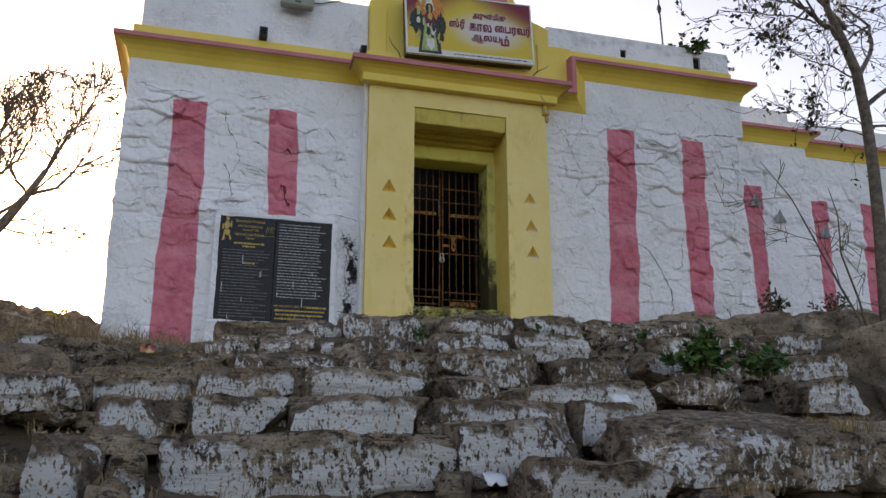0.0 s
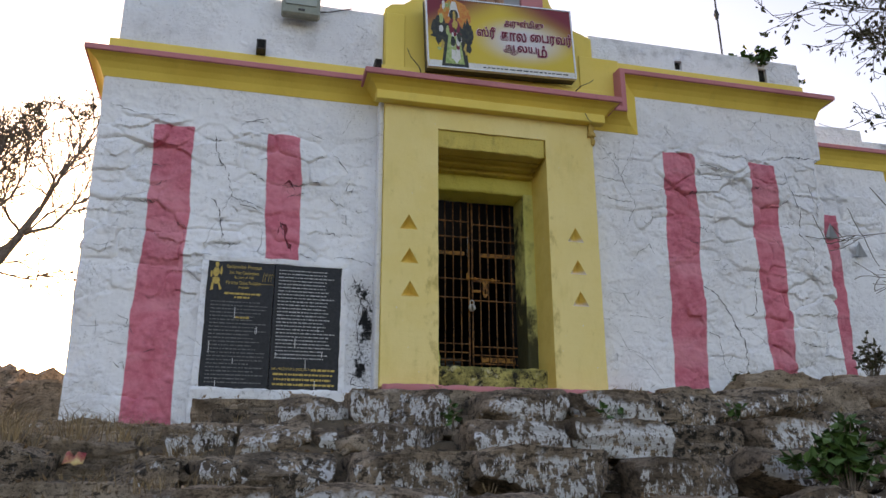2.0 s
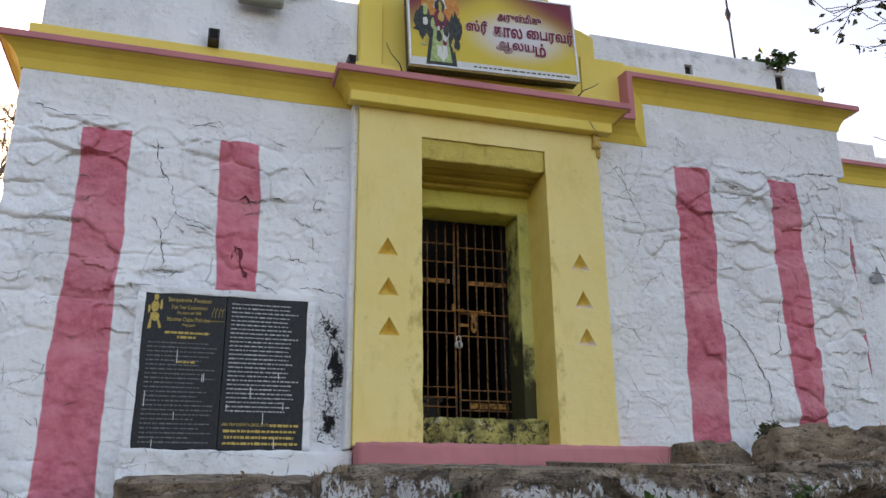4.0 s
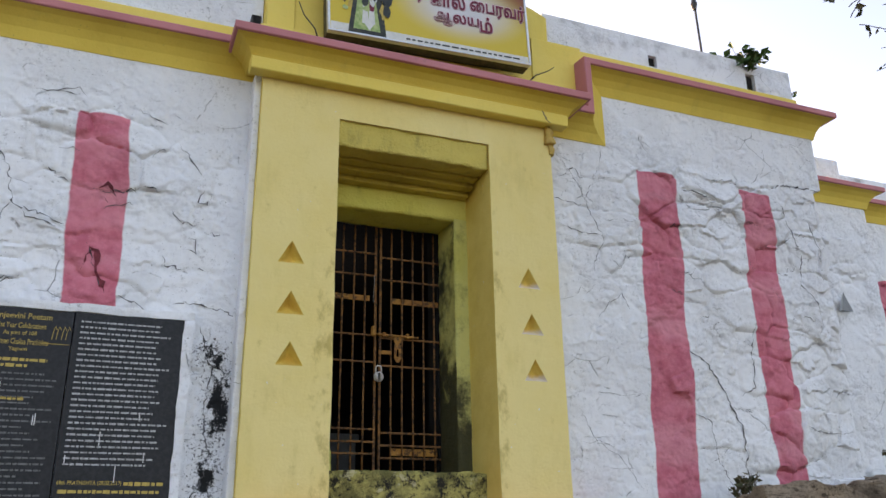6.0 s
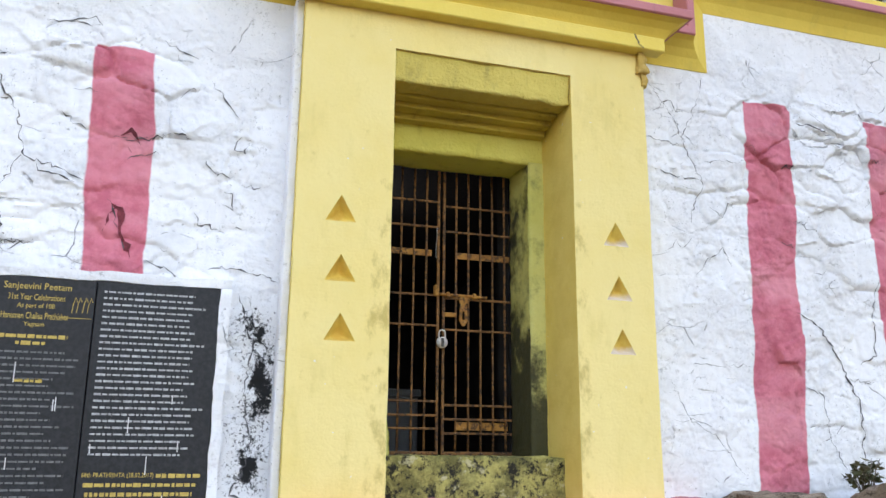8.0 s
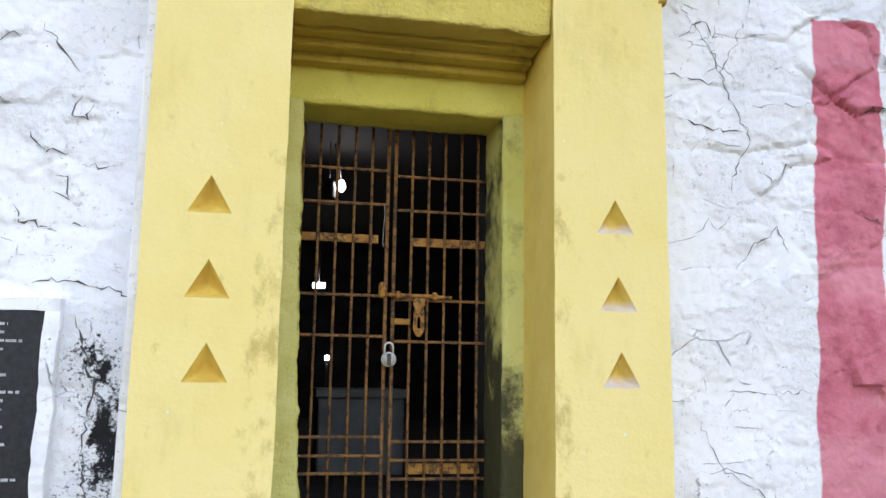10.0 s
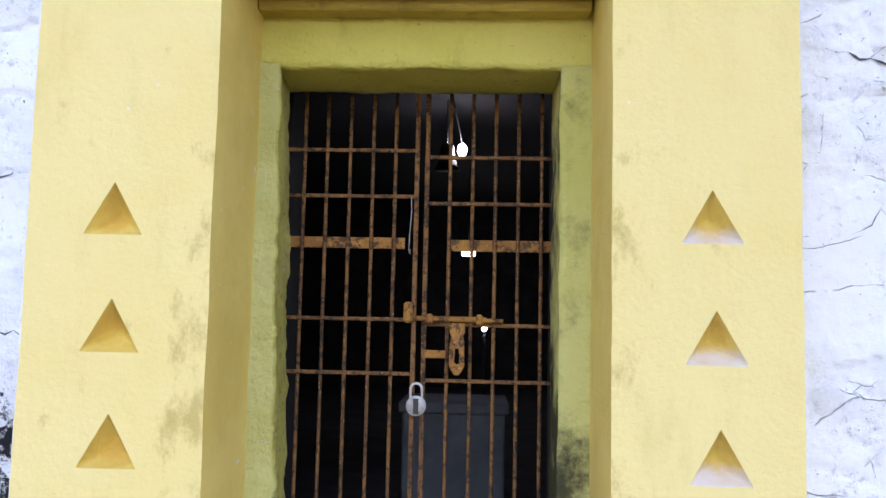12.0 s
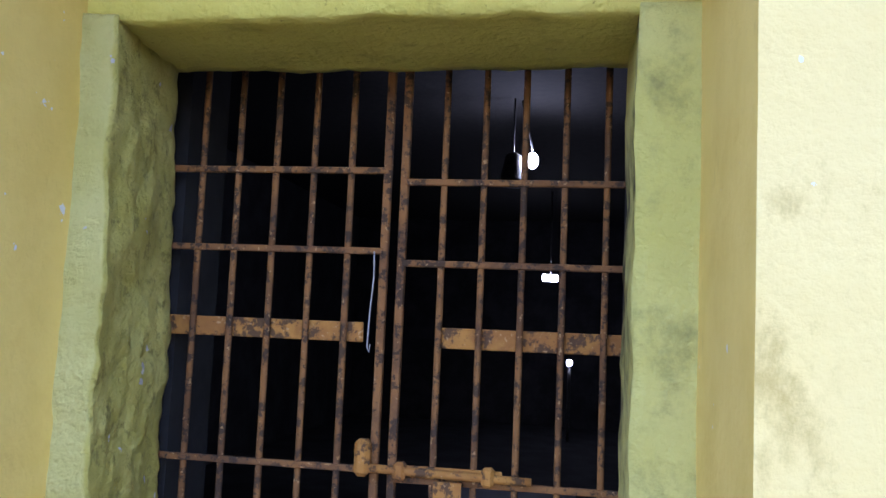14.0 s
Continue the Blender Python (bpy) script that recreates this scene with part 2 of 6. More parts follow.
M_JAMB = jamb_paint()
M_COVE = paint("yellow_cornice_paint", (0.76, 0.56, 0.10), (0.66, 0.47, 0.075), (0.45, 0.34, 0.08), 0.4)
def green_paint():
    """Algae-tinted paint on the inner frame, sooted by oil lamps at one jamb's foot and shaded on its reveal."""
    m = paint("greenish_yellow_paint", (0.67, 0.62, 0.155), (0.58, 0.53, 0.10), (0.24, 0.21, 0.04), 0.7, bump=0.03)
    g = Nodes("sooty_shaded_greenish_paint", 0.85)
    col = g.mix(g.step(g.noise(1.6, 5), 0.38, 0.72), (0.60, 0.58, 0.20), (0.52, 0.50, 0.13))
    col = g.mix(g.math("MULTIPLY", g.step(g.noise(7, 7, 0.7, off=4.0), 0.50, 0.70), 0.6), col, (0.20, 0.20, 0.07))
    soot_shade = g.math("ADD", g.noise(5, 6, 0.65, off=14.0), g.math("MULTIPLY", g.step(g.axis(g.pos, 2), 4.0, 3.05), 0.52))
    # faces turned from the front go darker: the reveal's shade as colour
    soot_shade = g.math("ADD", soot_shade, g.math("MULTIPLY", g.step(g.math("MULTIPLY", g.axis(g.normal, 1), -1.0), 0.7, 0.3), 0.2))
    col = g.mix(g.math("MULTIPLY", g.step(soot_shade, 0.62, 0.86), 0.93), col, (0.02, 0.02, 0.015))
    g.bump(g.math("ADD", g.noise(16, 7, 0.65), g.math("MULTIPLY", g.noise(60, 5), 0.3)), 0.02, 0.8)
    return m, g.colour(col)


M_GREEN, M_SOOTY_SHADED = green_paint()


def chiselled_paint():
    """The hewn jamb: limy paint on its face; its blotched olive reveal carries shade in the colour."""
    g = Nodes("olive_shaded_hewn_stone", 0.8)
    col = g.mix(g.step(g.noise(4, 6, 0.6), 0.36, 0.66), (0.69, 0.665, 0.26), (0.61, 0.585, 0.19))
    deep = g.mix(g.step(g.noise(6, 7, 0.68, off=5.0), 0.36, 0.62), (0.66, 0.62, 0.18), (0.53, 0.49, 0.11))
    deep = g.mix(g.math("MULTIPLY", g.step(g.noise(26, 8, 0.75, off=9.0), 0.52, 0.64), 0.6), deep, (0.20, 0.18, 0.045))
    # the olive tone comes in by facing, as shade on the right-hand side
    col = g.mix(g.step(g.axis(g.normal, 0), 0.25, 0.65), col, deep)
    col = g.mix(g.step(g.noise(24, 4, 0.5, off=45.0), 0.70, 0.72), col, (0.62, 0.62, 0.62))
    g.bump(g.math("ADD", g.noise(22, 8, 0.68), g.math("MULTIPLY", g.noise(75, 6, 0.7), 0.4)), 0.022, 1.0)
    return g.colour(col)


M_CHISEL = chiselled_paint()
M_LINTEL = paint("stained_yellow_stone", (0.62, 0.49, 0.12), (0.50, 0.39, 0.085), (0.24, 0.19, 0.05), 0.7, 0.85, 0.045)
# darkened yellow for the soffit steps: the shade below the lintel is in this colour
M_SOFFIT = paint("shade_darkened_yellow_paint", (0.52, 0.40, 0.08), (0.39, 0.29, 0.052), (0.12, 0.09, 0.03), 0.8, 0.85, 0.02)
M_PINK = paint("pink_paint", (0.55, 0.21, 0.22), (0.46, 0.17, 0.18), (0.25, 0.13, 0.13), 0.6)


def niche_paint():
    """Lamp niches: orange oil stains above, pale ash heaped low in them."""
    g = Nodes("oil_stained_niche_paint", 0.8)
    x, z = g.axis(g.pos, 0), g.axis(g.pos, 2)
    col = g.mix(g.step(g.noise(12, 5, off=3.0), 0.36, 0.66), (0.78, 0.58, 0.13), (0.70, 0.46, 0.09))
    ash = None
    for zb in (4.215, 3.912, 3.62):
        k = g.math("SUBTRACT", z, zb)
        m = g.math("MULTIPLY", g.step(k, 0.085, 0.012), g.step(k, -0.03, -0.01))
        ash = m if ash is None else g.math("MAXIMUM", ash, m)
    ash = g.math("MULTIPLY", ash, g.math("ADD", 0.25, g.math("MULTIPLY", g.step(x, 2.5, 3.0), 0.6)))
    ash = g.math("ADD", ash, g.math("MULTIPLY", g.math("SUBTRACT", g.noise(16, 6, 0.7, off=6.0), 0.5), 0.9))
    col = g.mix(g.step(ash, 0.30, 1.1), col, (0.74, 0.68, 0.66))
    g.bump(g.noise(40, 6, 0.7), 0.008, 0.8)
    return g.colour(col)


M_NICHE = niche_paint()
def mossy():
    g = Nodes("mossy_threshold_stone", 0.9)
    col = g.mix(g.step(g.noise(7, 8, 0.72), 0.38, 0.62), (0.16, 0.15, 0.05), (0.52, 0.47, 0.15))
    col = g.mix(g.step(g.noise(14, 9, 0.78, off=5.0), 0.50, 0.58), col, (0.025, 0.024, 0.018))
    col = g.mix(g.step(g.noise(9, 6, 0.7, off=12.0), 0.60, 0.68), col, (0.56, 0.52, 0.30))
    g.bump(g.math("ADD", g.noise(14, 8, 0.7), g.math("MULTIPLY", g.noise(60, 5), 0.4)), 0.035, 1.0)
    return g.colour(col)


M_MOSS = mossy()
M_BROKEN = paint("broken_brick_core", (0.66, 0.49, 0.12), (0.50, 0.33, 0.10), (0.13, 0.085, 0.045), 0.8, 0.95, 0.03)


def rock(name, wash):
    """Weathered rock, blotched dark; wash: how far old limewash still clings to its front."""
    g = Nodes(name, 0.9)
    low, high, black = ((0.105, 0.082, 0.062), (0.52, 0.40, 0.29), 0.49) if wash else ((0.17, 0.134, 0.102), (0.62, 0.49, 0.36), 0.53)
    col = g.mix(g.step(g.noise(4.5, 9, 0.68), 0.34, 0.66), low, high)
    col = g.mix(g.math("MULTIPLY", g.step(g.noise(15, 8, 0.75, stretch=(1, 1, 1.8), off=6.0), black, black + 0.08), 0.95), col, (0.016, 0.013, 0.010))
    col = g.mix(g.math("MULTIPLY", g.step(g.noise(70, 6, 0.75, off=16.0), 0.52, 0.62), 0.75), col, (0.035, 0.028, 0.022))
    col = g.mix(g.math("MULTIPLY", g.step(g.noise(38, 6, 0.7, off=26.0), 0.60, 0.68), 0.55), col, (0.50, 0.43, 0.35))
    strata = g.noise(5, 7, 0.66, stretch=(0.55, 0.55, 5.0), off=52.0)
    col = g.mix(g.math("MULTIPLY", g.step(strata, 0.40, 0.34), 0.6), col, (0.022, 0.017, 0.013))
    col = g.mix(g.math("MULTIPLY", g.random(), 0.3), col, (0.40, 0.29, 0.20))
    if wash:
        front = g.step(g.math("ADD", g.math("MULTIPLY", g.axis(g.normal, 1), -1.0), g.math("MULTIPLY", g.math("SUBTRACT", g.noise(9, 4, 0.7, off=44.0), 0.5), 1.2)), 0.52, 0.66)
        v = g.math("ADD", g.math("MULTIPLY", g.noise(6.0, 3, 0.6, off=2.0), 0.45), g.noise(30, 7, 0.74, stretch=(1, 1, 0.45)))
        v = g.math("ADD", v, g.math("MULTIPLY", g.math("SUBTRACT", g.random(), 0.5), 0.18))
        m = g.math("MULTIPLY", g.math("MULTIPLY", g.step(v, wash, wash + 0.022), front), g.step(g.noise(60, 3, 0.6, stretch=(1, 1, 0.6), off=33.0), 0.62, 0.57))
        gen = g.t.nodes.new("ShaderNodeTexCoord").outputs["Generated"]
        up = g.math("ADD", g.axis(gen, 2), g.math("MULTIPLY", g.math("SUBTRACT", g.noise(5, 5, 0.65, off=27.0), 0.5), 1.1))
        m = g.math("MULTIPLY", m, g.step(up, 0.86, 0.70))
        col = g.mix(m, col, g.mix(g.noise(12, 6, 0.7, off=8.0), (0.74, 0.735, 0.73), (0.94, 0.94, 0.94)))
    g.bump(g.math("ADD", g.math("ADD", g.noise(10, 9, 0.72, stretch=(1, 1, 2.4)), g.math("MULTIPLY", g.chips(13.0, (1.0, 1.0, 1.8), 2.0), 0.35)), g.math("ADD", g.math("MULTIPLY", g.noise(48, 8, 0.8), 0.6), g.math("MULTIPLY", g.step(strata, 0.34, 0.52), 0.18))), 0.040, 1.0)
    return g.colour(col)


M_STONE = rock("flaking_whitewashed_rock", 0.725)
M_WHITED = rock("whitewashed_rock", 0.61)
M_ROCK = rock("bare_rock", 0)


def soil():
    g = Nodes("dry_soil", 0.95)
    col = g.mix(g.noise(2.5, 6, 0.65), (0.045, 0.034, 0.024), (0.21, 0.155, 0.10))
    col = g.mix(g.step(g.noise(18, 5, off=3.0), 0.5, 0.7), col, (0.035, 0.028, 0.02))
    g.bump(g.math("ADD", g.noise(12, 7, 0.7), g.math("MULTIPLY", g.noise(70, 4), 0.3)), 0.04, 0.9)
    return g.colour(col)


M_SOIL = soil()


def simple(name, c, c2, scale=8.0, rough=0.6, metal=0.0, bump=0.002):
    g = Nodes(name, rough, metal)
    g.bump(g.noise(scale * 4, 5), bump, 0.6)
    return g.colour(g.mix(g.step(g.noise(scale, 5, 0.65), 0.35, 0.68), c, c2))


M_GRANITE = simple("polished_black_granite", (0.008, 0.009, 0.012), (0.018, 0.02, 0.026), 40, 0.5, bump=0.0002)


def flaking(name, paint_, rust, dark):
    """Iron under flaking paint: patches of rust and of bare dark metal."""
    g = Nodes(name, 0.78)
    col = g.mix(g.step(g.noise(9, 4, 0.6), 0.40, 0.62), paint_, rust)
    col = g.mix(g.math("MULTIPLY", g.step(g.noise(34, 7, 0.7, off=8.0), 0.50, 0.57), 0.85), col, dark)
    col = g.mix(g.math("MULTIPLY", g.step(g.noise(85, 4, 0.6, off=18.0), 0.62, 0.68), 0.7), col, (0.50, 0.30, 0.14))
    g.bump(g.noise(120, 5, 0.7), 0.003, 0.8)
    return g.colour(col)


M_IRON = flaking("rusty_orange_iron", (0.25, 0.115, 0.038), (0.13, 0.062, 0.027), (0.03, 0.022, 0.018))
M_LATCH = flaking("ochre_painted_iron", (0.42, 0.20, 0.042), (0.30, 0.13, 0.032), (0.060, 0.036, 0.024))
M_STEEL = simple("brushed_steel", (0.70, 0.70, 0.71), (0.50, 0.50, 0.51), 60, 0.40, 0.35, 0.0003)
M_DARKMETAL = simple("dark_metal", (0.05, 0.05, 0.05), (0.09, 0.085, 0.08), 20, 0.5, 0.6)
# near black in place of shade: hall ceiling, parapet holes, spout mouths
M_BLACK = simple("shade_black", (0.01, 0.01, 0.01), (0.02, 0.018, 0.016), 20, 0.95)
# dirt in the cracks, and also the shade lines painted under wall ledges
M_CRACK_SHADE = simple("crack_dirt_ledge_shade", (0.055, 0.055, 0.058), (0.12, 0.12, 0.125), 30, 0.95)
# hall surfaces are near black so that the interior's dimness lies in their colour
M_INNER = simple("shade_black_stone", (0.016, 0.016, 0.018), (0.032, 0.033, 0.036), 3, 0.95)
M_BARK = simple("grey_brown_bark", (0.10, 0.078, 0.06), (0.19, 0.16, 0.13), 18, 0.95, bump=0.01)
M_FLOOD = simple("faded_grey_green_housing", (0.23, 0.26, 0.22), (0.30, 0.32, 0.27), 14, 0.55)
M_GLASS = simple("dull_lamp_glass", (0.32, 0.36, 0.33), (0.38, 0.41, 0.36), 5, 0.15)
M_ALU = simple("aluminium_frame", (0.66, 0.67, 0.68), (0.55, 0.56, 0.57), 20, 0.35, 0.5)
M_WHITE = simple("white_lettering", (0.46, 0.47, 0.48), (0.24, 0.245, 0.25), 60, 0.7)
M_GOLD = simple("gold_lettering", (0.55, 0.40, 0.10), (0.40, 0.28, 0.07), 60, 0.6)
M_MAROON = simple("maroon_print", (0.16, 0.012, 0.03), (0.22, 0.02, 0.05), 20, 0.4)
M_PINKLINE = simple("pale_pink_print", (0.75, 0.52, 0.58), (0.7, 0.48, 0.55), 20, 0.4)
M_PRINT_GREEN = simple("green_print", (0.22, 0.34, 0.10), (0.45, 0.52, 0.22), 30, 0.4)
M_PRINT_DARK = simple("dark_print", (0.015, 0.02, 0.018), (0.05, 0.05, 0.03), 30, 0.4)
M_PRINT_WHITE = simple("white_print", (0.66, 0.66, 0.62), (0.58, 0.58, 0.55), 30, 0.4)
M_PAPER = simple("white_paper", (0.70, 0.71, 0.72), (0.6, 0.6, 0.61), 12, 0.8)
M_REDPACK = simple("red_foil_packet", (0.30, 0.03, 0.04), (0.55, 0.42, 0.16), 14, 0.4)
M_STATUE = simple("brown_statue_paint", (0.24, 0.12, 0.07), (0.4, 0.24, 0.16), 10, 0.7)
M_GREY = simple("grey_niche_paint", (0.30, 0.32, 0.34), (0.38, 0.40, 0.42), 6, 0.85)


def leaf_mat(name, a, b):
    g = Nodes(name, 0.55)
    g.b.inputs["Transmission Weight"].default_value = 0.0
    return g.colour(g.mix(g.island(), a, b))


M_LEAF = leaf_mat("green_leaf", (0.024, 0.065, 0.014), (0.07, 0.14, 0.030))
M_DRYLEAF = leaf_mat("dull_olive_leaf", (0.05, 0.06, 0.025), (0.10, 0.085, 0.04))
M_GRASS = leaf_mat("dry_grass", (0.16, 0.11, 0.06), (0.36, 0.255, 0.135))
M_YLEAF = leaf_mat("yellow_leaf", (0.5, 0.36, 0.03), (0.6, 0.45, 0.05))


def glow(name, c, s):
    g = Nodes(name, 0.5)
    g.b.inputs["Emission Color"].default_value = (*c, 1)
    g.b.inputs["Emission Strength"].default_value = s
    return g.colour((0.8, 0.8, 0.8))


M_BULB = glow("lit_white_bulb", (0.9, 1.0, 1.0), 5.0)


# ---- mesh helpers ----
def part(name, bm, material, parent=None, label="", smooth=False):
    """Links a bmesh as one mesh object, under a thing or a part."""
    me = bpy.data.meshes.new(name)
    bm.normal_update()
    bm.to_mesh(me)
    bm.free()
    me.materials.append(material)
    if smooth:
        me.shade_smooth()
    ob = new(name, me)
    if parent is not None:
        ob.parent = parent
    return tagged(ob, label)


def raw(name, verts, faces, material, parent=None, label="", smooth=True):
    me = bpy.data.meshes.new(name)
    me.from_pydata(verts, [], faces)
    me.update()
    me.materials.append(material)
    if smooth:
        me.shade_smooth()
    ob = new(name, me)
    if parent is not None:
        ob.parent = parent
    return tagged(ob, label)


def thing(name, label, category, kind="", group=""):
    return tagged(new(name), label, category, group, kind)


def box(bm, x0, x1, y0, y1, z0, z1, bevel=0.0, seg=1):
    got = bmesh.ops.create_cube(bm, size=1.0, matrix=Matrix.LocRotScale(((x0 + x1) / 2, (y0 + y1) / 2, (z0 + z1) / 2), None, (x1 - x0, y1 - y0, z1 - z0)))
    if bevel:
        vs = set(got["verts"])
        es = [e for e in bm.edges if e.verts[0] in vs and e.verts[1] in vs]
        bmesh.ops.bevel(bm, geom=es, offset=bevel, segments=seg, affect="EDGES", clamp_overlap=True)


def boxed(name, dims, material, parent=None, label="", bevel=0.004):
    bm = bmesh.new()
    box(bm, *dims, bevel=bevel)
    return part(name, bm, material, parent, label)


def tube(bm, pts, radii, sides=6):
    """A tapered tube through the points."""
    rings, up = [], Vector((0.31, 0.17, 0.93)).normalized()
    for i, p in enumerate(pts):
        a, b = pts[max(i - 1, 0)], pts[min(i + 1, len(pts) - 1)]
        d = (Vector(b) - Vector(a)).normalized()
        u = d.cross(up)
        if u.length < 0.05:
            u = d.cross(Vector((1, 0, 0)))
        u.normalize()
        w = d.cross(u)
        rings.append([bm.verts.new(Vector(p) + (u * math.cos(k * math.tau / sides) + w * math.sin(k * math.tau / sides)) * radii[i]) for k in range(sides)])
    for r, s in zip(rings, rings[1:]):
        for k in range(sides):
            bm.faces.new((r[k], r[(k + 1) % sides], s[(k + 1) % sides], s[k]))
    bm.faces.new(rings[0][::-1])
    bm.faces.new(rings[-1])


def mitre(a, b):
    return (a + b) / (1 + a.dot(b))


def sweep(bm, path, outs, ups, profile, closed=True):
    """Sweeps a profile of (out, up) along a mitred path; outs and ups: one vector for each segment."""
    rings, n = [], len(path)
    for i, p in enumerate(path):
        a, b = max(i - 1, 0), min(i, n - 2)
        o, u = mitre(outs[a], outs[b]), mitre(ups[a], ups[b])
        rings.append([bm.verts.new(Vector(p) + o * q[0] + u * q[1]) for q in profile])
    m = len(profile)
    for r, s in zip(rings, rings[1:]):
        for k in range(m if closed else m - 1):
            bm.faces.new((r[k], r[(k + 1) % m], s[(k + 1) % m], s[k]))
    if closed:
        bm.faces.new(rings[0])
        bm.faces.new(rings[-1][::-1])
    bmesh.ops.recalc_face_normals(bm, faces=bm.faces[:])


def hash2(i, j, k=0):
    v = math.sin(i * 127.1 + j * 311.7 + k * 74.7) * 43758.5453
    return v - math.floor(v)


# ---- ground ----
PROFILE = [(-400, -30), (-60, -8), (-6, -1.4), (0, -0.32), (1.5, 0.2), (3, 0.86), (3.6, 1.12), (4.2, 1.36), (4.8, 1.66), (5.2, 1.86), (5.6, 2.06), (6.0, 2.30), (6.5, 2.48), (7.5, 2.60), (8.3, 2.66), (12, 2.8), (30, 2.4), (80, -4), (400, -30)]


def sink(x, y, z):
    """The slope lies lower beside the stairway, towards the corner of the building."""
    if x < 0.75 and 4.4 < y < 9.0:
        return z + (min(z, 1.28 + (y - 0.29) * 0.158) - z) * min(1, (0.75 - x) / 0.6)
    return z


def ground_z(x, y):
    for (a, za), (b, zb) in zip(PROFILE, PROFILE[1:]):
        if y <= b:
            k = max(0.0, (y - a) / (b - a))
            z = za + (zb - za) * k
            break
    else:
        z = PROFILE[-1][1]
    if y > 4.5:
        z += min(max((x - 3.0) * 0.12, 0), 0.55) * min(1, (y - 4.5) / 2.0)
    z -= max(abs(x - 2) - 14, 0) * 0.10
    z = sink(x, y, z)
    return z + 0.10 * noise.noise((x * 0.6, y * 0.6, 0)) * min(1, abs(y - 9) / 2 + 0.2) + 0.05 * noise.noise((x * 2.7, y * 2.7, 3)) + 0.035 * noise.noise((x * 6.5, y * 6.5, 5)) - 0.04 - 0.06 * min(1, max(0, (y - 2.9) / 0.7)) * min(1, max(0, (7.0 - y) / 0.7))


def spread(n, centre, inner, outer):
    """Coordinates dense about the centre and wide apart far off."""
    out = []
    for i in range(n + 1):
        u = 2 * i / n - 1
        out.append(centre + inner * u + (outer - inner) * math.copysign(abs(u) ** 7, u))
    return out


gx, gy = spread(260, 2.0, 11.0, 420), spread(260, 4.0, 9.0, 420)
gv = [(x, y, ground_z(x, y)) for y in gy for x in gx]
gf = [(j * 261 + i, j * 261 + i + 1, (j + 1) * 261 + i + 1, (j + 1) * 261 + i) for j in range(260) for i in range(260)]
ground = tagged(raw("ground", gv, gf, M_SOIL), "dark dry soil and gravel hillside", "ground", kind="structure")


# ---- rubble walls under limewash ----
def rubble(u, z, seed, smooth_above):
    """How far the wall's skin stands out: irregular stones under lime, flat faced, some tilted."""
    wx, wz = 0.06 * noise.noise((u * 3.1, z * 3.1, seed)) + 0.015 * noise.noise((u * 13, z * 13, seed)), 0.04 * noise.noise((u * 3.1, z * 3.1, seed + 7)) + 0.012 * noise.noise((u * 13, z * 13, seed + 5))
    q = Vector(((u + wx) * 2.3, (z + wz) * 3.9, seed * 1.7))
    dist, cells = noise.voronoi(q, distance_metric="MINKOVSKY", exponent=4.0)
    joint = max(0.0, 1 - (dist[1] - dist[0]) / 0.075) * min(1.0, max(0.0, 0.75 + 2.2 * noise.noise((u * 1.9, z * 1.9, seed + 31))))
    edge = min(1.0, (dist[1] - dist[0]) / (0.03 + 0.08 * hash2(cells[0].x * 3, cells[0].y * 9, 5)))
    edge = 0.62 + 0.38 * edge * edge * (3 - 2 * edge)
    c = cells[0]
    h1, h2, h3 = hash2(c.x * 7, c.y * 5, 1), hash2(c.x * 7, c.y * 5, 2), hash2(c.x * 7, c.y * 5, 3)
    patch = min(1.0, max(0.12, 0.55 + 1.3 * noise.noise((u * 1.1, z * 1.1, seed + 9))))
    # the masonry is plastered smoother towards the portal
    calm = (u - 3.75) / 0.5 if seed == 3 else (0.85 - u) / 0.5 if seed == 8 else 0.0
    patch *= 1 - 0.6 * min(1.0, max(0.0, calm))
    d = edge * (0.004 + 0.042 * h1 + (q.x - c.x) * (h2 - 0.5) * 0.05 + (q.y - c.y) * (h3 - 0.6) * 0.07) * patch
    d += 0.014 * noise.noise((u * 1.4, z * 1.8, seed + 2)) + 0.008 * noise.noise((u * 5, z * 6, seed)) * patch + (0.0015 + 0.004 * patch) * noise.noise((u * 15, z * 19, seed)) + 0.0018 * noise.noise((u * 37, z * 41, seed))
    # broken faces: smaller pieces that step in and out, jutting at their feet
    jx, jz = 0.05 * noise.noise((u * 7, z * 7, seed + 21)) + 0.02 * noise.noise((u * 23, z * 23, seed)), 0.035 * noise.noise((u * 7, z * 7, seed + 25)) + 0.015 * noise.noise((u * 23, z * 23, seed + 3))
    q2 = Vector(((u + jx) * 3.7, (z + jz) * 6.4, seed * 2.3))
    c2 = noise.voronoi(q2, distance_metric="DISTANCE", exponent=2.5)[1][0]
    g1 = hash2(c2.x * 5, c2.y * 11, 4)
    if g1 > 0.45:
        d += (0.034 * (g1 - 0.62) - 0.020 * (q2.y - c2.y) + 0.02 * (hash2(c2.x * 5, c2.y * 11, 6) - 0.5) * (q2.x - c2.x)) * max(0.25, patch)
    d -= 0.011 * joint * max(0.35, patch)
    crease = abs(noise.noise((u * 2.2, z * 4.5, seed + 13)))
    d -= 0.005 * max(0.0, 1 - crease / 0.03) * patch
    k = min(1, max(0, (z - smooth_above) / 0.12 + 0.5))
    return d * (1 - k) + 0.012 * k + 0.003 * k * noise.noise((u * 3, z * 3, 1))


